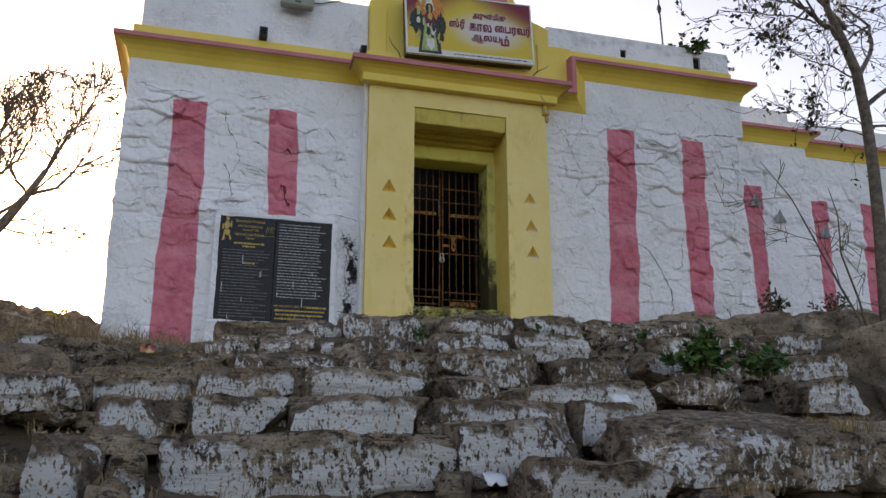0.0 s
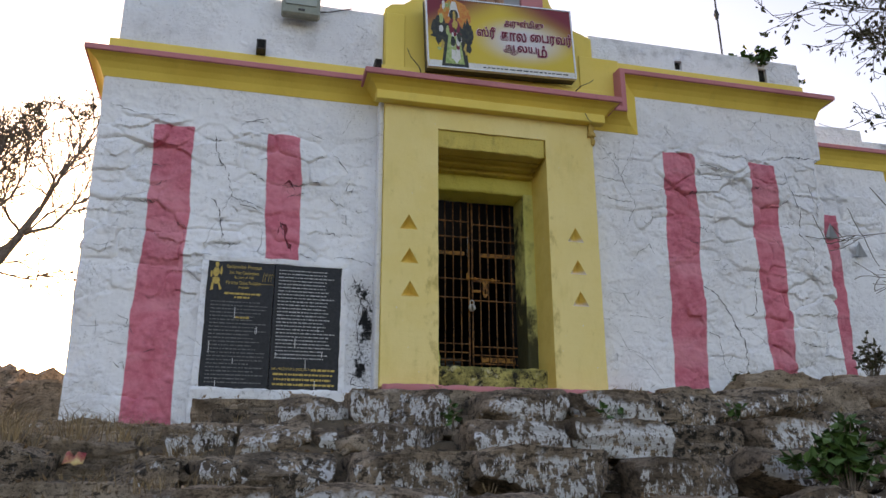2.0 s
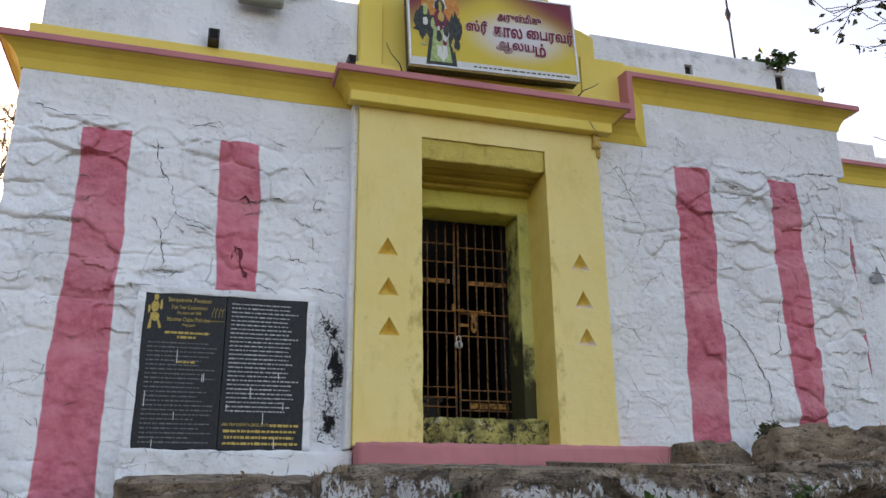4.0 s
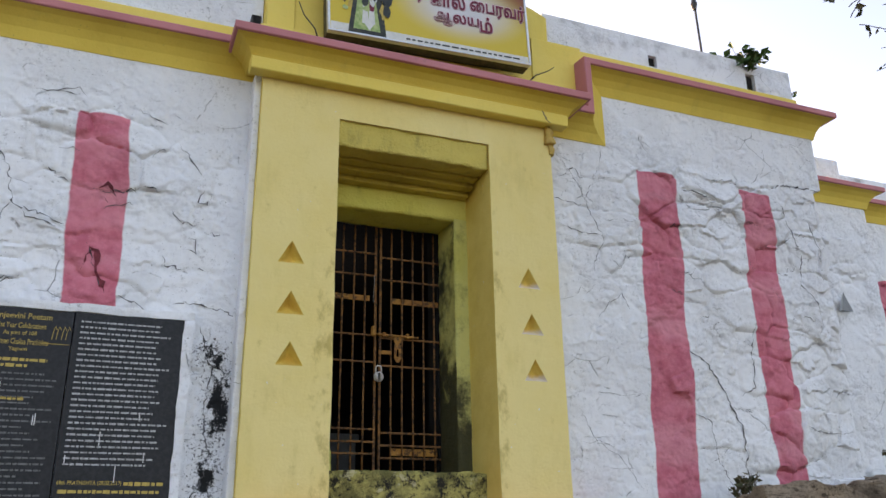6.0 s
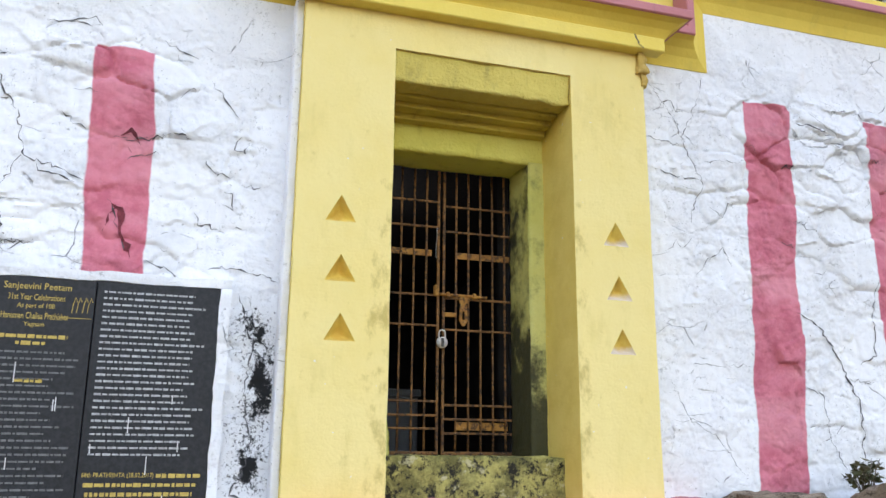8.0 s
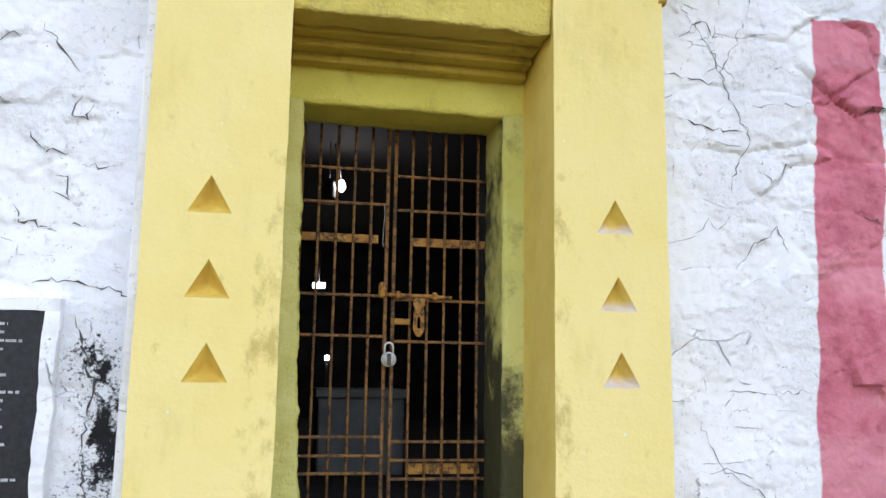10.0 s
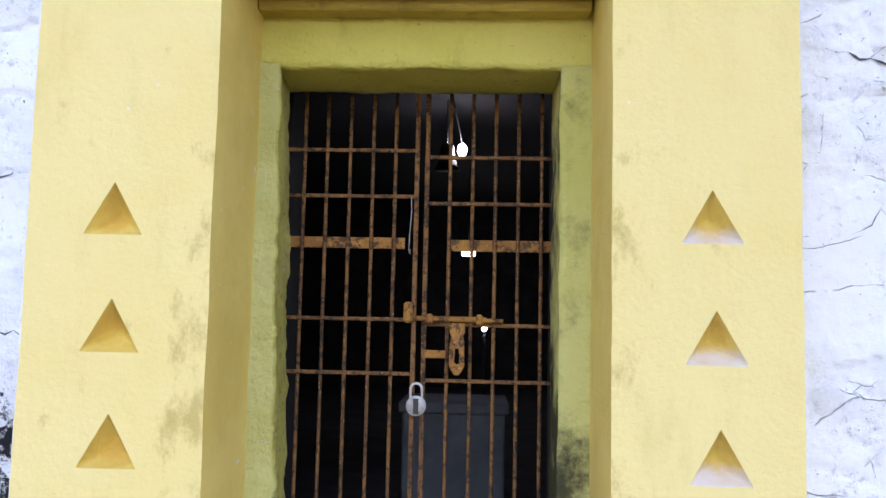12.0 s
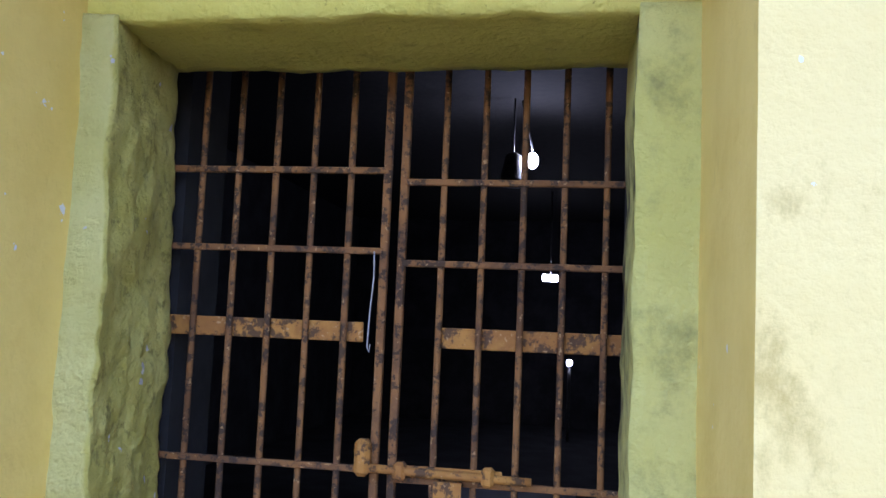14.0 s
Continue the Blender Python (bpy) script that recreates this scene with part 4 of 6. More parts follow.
bmesh.ops.translate(bm, vec=(0, 0.006, 0), verts=[v for v in ext["geom"] if isinstance(v, bmesh.types.BMVert)])
bmesh.ops.recalc_face_normals(bm, faces=bm.faces[:])
part("hasp", bm, M_LATCH, leaf_r, "slotted ochre hasp plate hanging down")
flat("hasp_lug", 2.722, 2.795, 3.885, 3.912, leaf_r, M_LATCH, GY - 0.016, 0.010, 0.003)
# padlock
lock = thing("padlock", "round brushed steel padlock hanging on the gate", "padlock")
bm = bmesh.new()
bmesh.ops.create_cone(bm, cap_ends=True, segments=40, radius1=0.033, radius2=0.033, depth=0.026, matrix=pose(2.700, GY - 0.038, 3.728, 90, 0, 0))
bmesh.ops.bevel(bm, geom=[e for e in bm.edges if len(e.link_faces) == 2 and e.calc_face_angle(0) > 1.0], offset=0.005, segments=3, affect="EDGES")
body = part("body", bm, M_STEEL, lock, "", True)
boxed("face_band", (2.691, 2.709, GY - 0.0535, GY - 0.050, 3.703, 3.753), M_DARKMETAL, lock, "dark keyhole band", 0.001)
bm = bmesh.new()
arc = [Vector((2.700 - 0.019 * math.cos(a), GY - 0.038, 3.782 + 0.020 * math.sin(a))) for a in [math.pi * k / 10 for k in range(11)]]
tube(bm, [Vector((2.681, GY - 0.038, 3.752))] + arc + [Vector((2.719, GY - 0.038, 3.752))], [0.0045] * 13, 8)
part("shackle", bm, M_STEEL, lock, "", True)
# a loose string on the gate
bm = bmesh.new()
tube(bm, [(2.667, GY - 0.018, 4.43), (2.669, GY - 0.02, 4.38), (2.664, GY - 0.019, 4.31), (2.662, GY - 0.02, 4.245), (2.666, GY - 0.02, 4.235), (2.668, GY - 0.02, 4.25)], [0.0016] * 6, 5)
tagged(part("string", bm, M_WHITE), "grey string tied to the gate rail", "string")

# ---- inside the hall ----
pedestal = thing("stone_pedestal", "plain grey plastered pedestal on the hall floor", "pedestal")
boxed("cap", (2.48, 3.07, 10.48, 11.02, 3.52, 3.58), simple("grey_stone_cap", (0.13, 0.137, 0.15), (0.17, 0.18, 0.19), 6, 0.85), pedestal, "", 0.008)
bm = bmesh.new()
box(bm, 2.50, 3.05, 10.5, 11.0, 3.035, 3.52, 0.01)
(part("body", bm, simple("blue_grey_plaster", (0.12, 0.128, 0.142), (0.16, 0.17, 0.185), 4, 0.9), pedestal))
lamp = thing("hanging_bulb", "lit white bulb hanging from the hall ceiling", "lamp")
bm = bmesh.new()
bmesh.ops.create_uvsphere(bm, u_segments=16, v_segments=10, radius=0.045, matrix=pose(2.745, 12.5, 5.37) @ Matrix.Diagonal((0.85, 0.85, 1.2, 1)))
part("bulb", bm, M_BULB, lamp, "", True)
bar("cord", (2.745, 12.5, 5.43), (2.67, 12.45, 5.76), 0.007, lamp, M_DARKMETAL)
bm = bmesh.new()
bellp = [(0.02, 0.12), (0.05, 0.10), (0.065, 0.02), (0.08, -0.05), (0.105, -0.09)]
bp = [Vector((2.63, 12.4, 5.28 + z)) for r, z in bellp]
tube(bm, bp, [r for r, z in bellp], 16)
bmesh.ops.recalc_face_normals(bm, faces=bm.faces[:])
bell = thing("bell", "dull metal bell hanging beside the bulb", "bell")
part("bell_body", bm, simple("dull_bell_metal", (0.055, 0.053, 0.045), (0.09, 0.085, 0.07), 30, 0.6, 0.3), bell, "", True)
bar("chain", (2.63, 12.4, 5.39), (2.63, 12.4, 5.76), 0.006, bell, M_DARKMETAL)
tube_lamp = thing("wall_lamp", "small lit white lamp on the far wall", "lamp")
boxed("diffuser", (2.68, 2.84, 15.9, 15.95, 4.80, 4.87), M_BULB, tube_lamp, "", 0.01)
bar("bracket", (2.76, 15.94, 4.88), (2.76, 15.94, 5.76), 0.008, tube_lamp, M_DARKMETAL)
oil = thing("small_lamp", "tiny lit lamp deep inside the hall", "lamp")
bm = bmesh.new()
bmesh.ops.create_uvsphere(bm, u_segments=12, v_segments=8, radius=0.036, matrix=pose(2.97, 17.0, 3.93))
part("flame_bulb", bm, M_BULB, oil, "", True)
bar("stand", (2.97, 17.0, 3.03), (2.97, 17.0, 3.88), 0.02, oil, M_DARKMETAL)

# ---- the printed sign above the door ----
sign = thing("sign_board", "printed yellow and maroon sign board in an aluminium frame", "sign")
SIGN = pose(2.825, 8.065, 6.205, 0, -2.2, 0)
SW, SH = 1.47, 0.755


def sign_print():
    g = Nodes("sign_print", 0.35)
    tc = g.t.nodes.new("ShaderNodeTexCoord")
    ox, oz = g.axis(tc.outputs["Object"], 0), g.axis(tc.outputs["Object"], 2)
    glowx = g.math("DIVIDE", g.math("SUBTRACT", ox, 0.22), 0.42)
    glowz = g.math("DIVIDE", g.math("ADD", oz, 0.02), 0.22)
    d = g.math("SQRT", g.math("ADD", g.math("MULTIPLY", glowx, glowx), g.math("MULTIPLY", glowz, glowz)))
    corner = g.math("ADD", g.math("MULTIPLY", g.math("ABSOLUTE", ox), 0.75), g.math("MULTIPLY", oz, 1.35))
    warm = g.mix(g.step(corner, 0.30, 0.85), (0.62, 0.46, 0.04), (0.20, 0.018, 0.03))
    return g.colour(g.mix(g.step(d, 1.3, 0.3), warm, (0.62, 0.60, 0.62)))


def on_sign(ob, y=0.0):
    ob.parent = sign
    ob.matrix_local = SIGN @ Matrix.Translation((0, y, 0))
    return ob


bm = bmesh.new()
box(bm, -SW / 2 + 0.012, SW / 2 - 0.012, -0.004, 0.0, -SH / 2 + 0.012, SH / 2 - 0.012)
on_sign(part("printed_face", bm, sign_print(), None, "yellow print fading to maroon at the upper corners"))
bm = bmesh.new()
box(bm, -SW / 2 + 0.004, SW / 2 - 0.004, 0.002, 0.12, -SH / 2 + 0.004, SH / 2 - 0.004)
on_sign(part("box", bm, M_DARKMETAL))
for name, a, b, c, d in (("frame_rail", -SW / 2, SW / 2, -SH / 2, -SH / 2 + 0.016), ("frame_rail", -SW / 2, SW / 2, SH / 2 - 0.016, SH / 2), ("frame_rail", -SW / 2, -SW / 2 + 0.016, -SH / 2 + 0.016, SH / 2 - 0.016), ("frame_rail", SW / 2 - 0.016, SW / 2, -SH / 2 + 0.016, SH / 2 - 0.016)):
    bm = bmesh.new()
    box(bm, a, b, -0.012, 0.03, c, d, 0.003)
    on_sign(part(name, bm, M_ALU))


def words(text, size, material, bold=0.0, spacing=1.0, align="CENTER", stroke=0.0):
    """Lettering as a mesh, lying in x and z."""
    cu = bpy.data.curves.new("words", "FONT")
    cu.body, cu.size, cu.offset, cu.space_character, cu.align_x, cu.align_y, cu.resolution_u = text, size, bold, spacing, align, "CENTER", 2
    cu.bevel_depth, cu.bevel_resolution = stroke, 0
    ob = bpy.data.objects.new("words", cu)
    scene.collection.objects.link(ob)
    me = bpy.data.meshes.new_from_object(ob.evaluated_get(bpy.context.evaluated_depsgraph_get()))
    bpy.data.objects.remove(ob)
    me.transform(Matrix.Rotation(radians(90), 4, "X"))
    me.materials.clear()
    me.materials.append(material)
    return me


def fitted(name, text, x, z, width, height, material, parent, y, bold=0.0, m=None, stroke=0.0):
    """Lettering scaled to a width and a height, its middle at x, z."""
    me = words(text, 1.0, material, bold, stroke=stroke)
    cs = [v.co for v in me.vertices]
    w, h = max(c.x for c in cs) - min(c.x for c in cs), max(c.z for c in cs) - min(c.z for c in cs)
    mx, mz = (max(c.x for c in cs) + min(c.x for c in cs)) / 2, (max(c.z for c in cs) + min(c.z for c in cs)) / 2
    me.transform(Matrix.Translation((x, y, z)) @ Matrix.Diagonal((width / w, 0.02, height / h, 1)) @ Matrix.Translation((-mx, 0, -mz)))
    ob = new(name, me)
    ob.parent = parent
    if m is not None:
        ob.matrix_local = m
    return ob


for text, x, z, w, h in (("அருள்மிகு", 0.235, 0.165, 0.40, 0.105), ("ஸ்ரீ", -0.15, 0.035, 0.185, 0.135), ("கால", 0.12, 0.022, 0.26, 0.10), ("ைபரவர்", 0.505, 0.03, 0.43, 0.145), ("ஆலய", 0.18, -0.122, 0.335, 0.11), ("ம்", 0.402, -0.112, 0.095, 0.13)):
    fitted("lettering", text, x, z, w + 0.014, h + 0.012, M_PINKLINE, sign, -0.0055, 0.0, SIGN, 0.055)
    fitted("lettering", text, x, z, w, h, M_MAROON, sign, -0.0085, 0.0, SIGN, 0.024)


def blob(name, pts, material, y):
    bm = bmesh.new()
    bm.faces.new([bm.verts.new((px, y, pz)) for px, pz in pts])
    ext = bmesh.ops.extrude_face_region(bm, geom=bm.faces[:])
    bmesh.ops.translate(bm, vec=(0, 0.001, 0), verts=[v for v in ext["geom"] if isinstance(v, bmesh.types.BMVert)])
    bmesh.ops.recalc_face_normals(bm, faces=bm.faces[:])
    return on_sign(part(name, bm, material))


def oval(cx, cz, rx, rz, n=18, w=0.12, s=0):
    return [(cx + rx * math.cos(k * math.tau / n) * (1 + w * noise.noise((k * 0.9, s, 0))), cz + rz * math.sin(k * math.tau / n) * (1 + w * noise.noise((k * 0.9, s, 4)))) for k in range(n)]


blob("painted_shape", oval(-0.46, 0.17, 0.16, 0.19, 40, 0.25, 1), simple("orange_halo_print", (0.55, 0.16, 0.03), (0.6, 0.3, 0.05), 30, 0.4), -0.0052)
blob("painted_shape", oval(-0.60, 0.02, 0.09, 0.14, 24, 0.6, 2), M_PRINT_DARK, -0.0060)
blob("painted_shape", oval(-0.335, 0.0, 0.055, 0.13, 24, 0.6, 3), M_PRINT_DARK, -0.0060)
blob("painted_shape", [(-0.60, -0.36), (-0.545, 0.02), (-0.50, 0.12), (-0.43, 0.12), (-0.37, 0.02), (-0.34, -0.36)], M_PRINT_DARK, -0.0066)
blob("painted_shape", [(-0.565, -0.33), (-0.52, 0.0), (-0.47, 0.06), (-0.42, 0.0), (-0.38, -0.33)], M_PRINT_GREEN, -0.0078)
blob("painted_shape", oval(-0.465, 0.06, 0.055, 0.10, 18, 0.2, 5), M_MAROON, -0.0090)
blob("painted_shape", [(-0.52, 0.17), (-0.48, 0.34), (-0.44, 0.34), (-0.405, 0.17)], M_PRINT_WHITE, -0.0066)
blob("painted_shape", oval(-0.465, 0.19, 0.045, 0.06, 16, 0.1, 6), M_PRINT_DARK, -0.0084)
blob("painted_shape", [(-0.505, -0.28), (-0.49, 0.0), (-0.475, 0.0), (-0.46, -0.26), (-0.445, 0.0), (-0.43, 0.0), (-0.415, -0.28), (-0.425, -0.28), (-0.455, -0.33), (-0.49, -0.28)], M_PRINT_WHITE, -0.0096)
spots = random.Random(14)
for k in range(26):
    px, pz = spots.uniform(-0.62, -0.33), spots.uniform(-0.22, 0.30)
    blob("painted_shape", oval(px, pz, spots.uniform(0.008, 0.028), spots.uniform(0.015, 0.06), 10, 0.7, 20 + k), spots.choice((M_PRINT_DARK, M_MAROON, M_PRINT_GREEN, M_PRINT_WHITE, M_GOLD, M_PRINT_DARK)), -0.0100 - 0.0001 * k)
blob("printed_band", [(-SW / 2 + 0.02, -SH / 2 + 0.02), (SW / 2 - 0.02, -SH / 2 + 0.02), (SW / 2 - 0.02, -SH / 2 + 0.065), (-SW / 2 + 0.02, -SH / 2 + 0.075)], M_PRINT_WHITE, -0.0050)
rng = random.Random(4)
x = -0.20
while x < 0.62:
    w = rng.uniform(0.02, 0.06)
    blob("printed_bar", [(x, -SH / 2 + 0.032), (x + w, -SH / 2 + 0.032), (x + w, -SH / 2 + 0.044), (x, -SH / 2 + 0.044)], M_PRINT_DARK, -0.0062)
    x += w + 0.014
for x, dz, h in ((2.05, -0.05, 0.11), (3.57, -0.05, 0.03)):
    bm = bmesh.new()
    s = -1 if x < 2.8 else 1
    tube(bm, [(x, 8.10, 5.80 + dz), (x + 0.03 * s, 8.05, 5.83 + dz), (x + 0.11 * s, 8.02, 5.85 + dz + h * 0.4), (x + 0.15 * s, 8.0, 5.86 + dz + h)], [0.006, 0.005, 0.004, 0.003], 5)
    tagged(part("bent_wire", bm, M_DARKMETAL), "bent rusty wire beside the sign board", "wire", group="wires at the sign")

# ---- the granite plaque ----
plaque = thing("granite_plaque", "polished black granite plaque in two slabs with engraved lines", "plaque")
PQ = pose(0.865, 8.228, 3.345, 0, 0, 0)
PW, PH = 1.085, 1.03
for a, b in ((-PW / 2, -0.012), (-0.008, PW / 2)):
    bm = bmesh.new()
    box(bm, a, b, 0, 0.085, -PH / 2, PH / 2, 0.003)
    part("slab", bm, M_GRANITE, plaque).matrix_local = PQ
for name, a, b, c, d in (("border", -PW / 2 - 0.05, PW / 2 + 0.05, PH / 2, PH / 2 + 0.045), ("border", -PW / 2 - 0.05, -PW / 2, -PH / 2, PH / 2), ("border", PW / 2, PW / 2 + 0.05, -PH / 2, PH / 2)):
    rough_block(name, 0.865 + a, 0.865 + b, 8.222, 8.33, 3.345 + c, 3.345 + d, M_LIME, plaque, 0.010, 24, 4, 24, 3.0, "white plaster border")
for text, z, w, h, y in (("Sanjeevini Peetam", 0.468, 0.28, 0.040, 0), ("31st Year Celebrations", 0.422, 0.235, 0.028, 0), ("As part of 108", 0.380, 0.155, 0.028, 0), ("Hanuman Chalisa Prathishta", 0.338, 0.275, 0.030, 0), ("Yagnam", 0.297, 0.085, 0.026, 0)):
    fitted("lettering", text, -0.255, z, w, h, M_GOLD, plaque, -0.0015, 0.004, PQ)
fitted("lettering", "68th PRATHISHTA (28.02.2017)", 0.16, -0.355, 0.30, 0.026, M_GOLD, plaque, -0.0015, 0.004, PQ)


def line_bars(bm, x0, x1, z, h, rng):
    """A line of writing too small to read: bars as long as its words."""
    x = x0
    while x < x1:
        w = min(rng.uniform(0.010, 0.045), x1 - x)
        hh = h * rng.uniform(0.75, 1.1)
        q = [bm.verts.new((px, -0.0012, pz)) for px, pz in ((x, z - hh / 2), (x + w, z - hh / 2), (x + w, z + hh / 2), (x, z + hh / 2))]
        bm.faces.new(q)
        x += w + rng.uniform(0.004, 0.008)


rng = random.Random(9)
M_FAINT = simple("worn_grey_lettering", (0.10, 0.105, 0.11), (0.17, 0.175, 0.18), 50, 0.7)
for k in range(23):
    bm = bmesh.new()
    line_bars(bm, -0.50, -0.05 - rng.uniform(0, 0.14), 0.175 - k * 0.0295, 0.0095, rng)
    part("text_line", bm, M_FAINT, plaque).matrix_local = PQ
for k in range(26):
    bm = bmesh.new()
    line_bars(bm, 0.025, 0.50 - rng.uniform(0, 0.10), 0.466 - k * 0.0292, 0.0095, rng)
    part("text_line", bm, M_WHITE, plaque).matrix_local = PQ
for a, b, z in ((-0.40, -0.11, 0.245), (-0.32, -0.20, 0.215), (-0.31, -0.19, 0.05), (0.32, 0.51, -0.355), (0.02, 0.50, -0.395), (0.03, 0.48, -0.435), (0.02, 0.51, -0.475)):
    bm = bmesh.new()
    line_bars(bm, a, b, z, 0.017, rng)
    part("text_line", bm, M_GOLD, plaque).matrix_local = PQ
bm = bmesh.new()
for k, pts in enumerate((oval(-0.472, 0.482, 0.015, 0.024, 12, 0.3, 5), oval(-0.475, 0.42, 0.026, 0.040, 18, 0.7, 3), oval(-0.437, 0.43, 0.009, 0.036, 10, 0.6, 9), oval(-0.512, 0.40, 0.008, 0.030, 10, 0.6, 11), oval(-0.475, 0.35, 0.030, 0.030, 16, 0.6, 4), [(-0.505, 0.33), (-0.49, 0.33), (-0.492, 0.27), (-0.515, 0.262)], [(-0.46, 0.33), (-0.445, 0.33), (-0.425, 0.275), (-0.442, 0.268)])):
    bm.faces.new([bm.verts.new((px, -0.0014 - 0.00012 * k, pz)) for px, pz in pts])
part("gold_emblem", bm, M_GOLD, plaque, "plain gold engraved emblem").matrix_local = PQ
bm = bmesh.new()
for px in (-0.105, -0.085, -0.06, -0.04):
    tube(bm, [(px, -0.001, 0.36), (px + 0.004, -0.001, 0.40), (px + 0.012, -0.001, 0.43), (px + 0.02, -0.001, 0.41)], [0.002] * 4, 4)
tube(bm, [(-0.15, -0.001, 0.335), (-0.08, -0.001, 0.335), (-0.02, -0.001, 0.335)], [0.0018] * 3, 4)
part("gold_emblem", bm, M_GOLD, plaque, "plain gold engraved mark").matrix_local = PQ
for x, z, h in ((-0.31, 0.13, 0.09), (-0.13, -0.02, 0.06), (-0.14, -0.03, 0.05), (-0.49, -0.15, 0.10), (0.18, -0.10, 0.07), (0.40, -0.2, 0.05), (0.27, -0.27, 0.08), (-0.42, -0.46, 0.05), (0.35, -0.44, 0.07), (-0.30, -0.28, 0.05), (0.03, -0.22, 0.04), (0.36, 0.0, 0.04)):
    bm = bmesh.new()
    box(bm, x, x + 0.004, -0.0022, 0.001, z - h, z)
    part("lime_drip", bm, M_PAPER, plaque, "white lime drip").matrix_local = PQ

# ---- cracks and mould on the limewash ----
def skin_y(x, z, right):
    if right:
        return WALL_Y - rubble(x - 3.70, z, 8, 5.42)
    return WALL_Y - rubble(10.5 - WALL_Y + x + 0.66, z, 3, 5.12)


def crack_shade_line(points, width, right, parent, seed):
    """A dark ribbon of uneven width that lies on the wall's skin and wanders between the given places: cracks, and
    shade under ledges.
    """
    rng = random.Random(seed)
    pts = []
    for (ax, az), (bx, bz) in zip(points, points[1:]):
        n = max(2, int(math.hypot(bx - ax, bz - az) / 0.022))
        pts += [(ax + (bx - ax) * k / n + rng.uniform(-0.012, 0.012), az + (bz - az) * k / n + rng.uniform(-0.012, 0.012)) for k in range(n)]
    pts.append(points[-1])
    bm = bmesh.new()
    prev = None
    for i, (x, z) in enumerate(pts):
        (ax, az), (bx, bz) = pts[max(i - 1, 0)], pts[min(i + 1, len(pts) - 1)]
        L = math.hypot(bx - ax, bz - az) or 1
        w = width * (0.12 + 0.95 * rng.random() ** 1.6) * min(1, i / 3 + 0.2, (len(pts) - 1 - i) / 3 + 0.15) / 2
        ox, oz = -(bz - az) / L * w, (bx - ax) / L * w
        y = min(skin_y(x + ox, z + oz, right), skin_y(x - ox, z - oz, right), skin_y(x, z, right)) - 0.0035
        cur = (bm.verts.new((x + ox, y, z + oz)), bm.verts.new((x - ox, y, z - oz)))
        if prev:
            bm.faces.new((prev[0], prev[1], cur[1], cur[0]))
        prev = cur
    return part("crack_shade_line", bm, M_CRACK_SHADE, parent)


for k, (w, pts) in enumerate((
    (0.012, [(3.86, 5.34), (3.96, 5.20), (4.06, 5.06), (4.08, 4.95)]),
    (0.014, [(4.25, 5.42), (4.16, 5.15), (4.08, 5.0), (4.14, 4.82), (4.20, 4.70), (4.12, 4.55), (4.10, 4.45)]),
    (0.016, [(3.80, 4.98), (4.06, 4.95)]), (0.02, [(3.86, 4.78), (4.0, 4.74), (4.17, 4.73)]), (0.012, [(4.20, 4.86), (4.50, 4.88)]),
    (0.020, [(4.90, 5.20), (5.05, 5.18), (5.20, 5.13)]), (0.014, [(5.25, 5.32), (5.42, 5.33), (5.56, 5.29)]), (0.022, [(5.80, 5.34), (6.0, 5.40), (6.34, 5.39)]), (0.01, [(5.62, 5.36), (5.78, 5.50), (5.80, 5.68)]),
    (0.016, [(5.90, 5.2), (5.95, 4.95), (6.02, 4.8), (5.98, 4.55), (6.10, 4.4), (6.08, 4.2)]), (0.016, [(6.16, 5.1), (6.22, 4.85), (6.2, 4.6)]),
    (0.022, [(4.82, 3.95), (4.95, 3.88), (5.05, 3.75), (5.12, 3.62), (5.20, 3.45), (5.22, 3.25), (5.2, 3.05)]), (0.014, [(5.25, 3.66), (5.38, 3.72), (5.40, 3.95), (5.46, 4.2)]), (0.014, [(4.82, 3.50), (4.95, 3.46), (4.98, 3.2), (5.08, 3.02)]),
    (0.012, [(4.05, 3.62), (4.20, 3.60), (4.46, 3.62)]), (0.012, [(3.90, 3.52), (4.02, 3.30), (4.20, 3.20), (4.34, 3.0)]), (0.018, [(4.10, 4.12), (4.22, 4.25), (4.32, 4.32), (4.36, 4.2)]),
    (0.016, [(5.80, 3.45), (5.98, 3.40), (6.25, 3.42)]), (0.012, [(5.85, 3.95), (5.92, 3.75)]), (0.014, [(5.78, 4.25), (5.95, 4.28), (6.05, 4.24)]), (0.014, [(5.76, 4.62), (5.9, 4.6)]), (0.012, [(4.16, 3.26), (4.05, 3.3), (3.9, 3.28)]),
)):
    crack_shade_line(pts, w * (0.42 if pts[0][0] < 4.5 else 0.65), True, wall_right, k + 40)
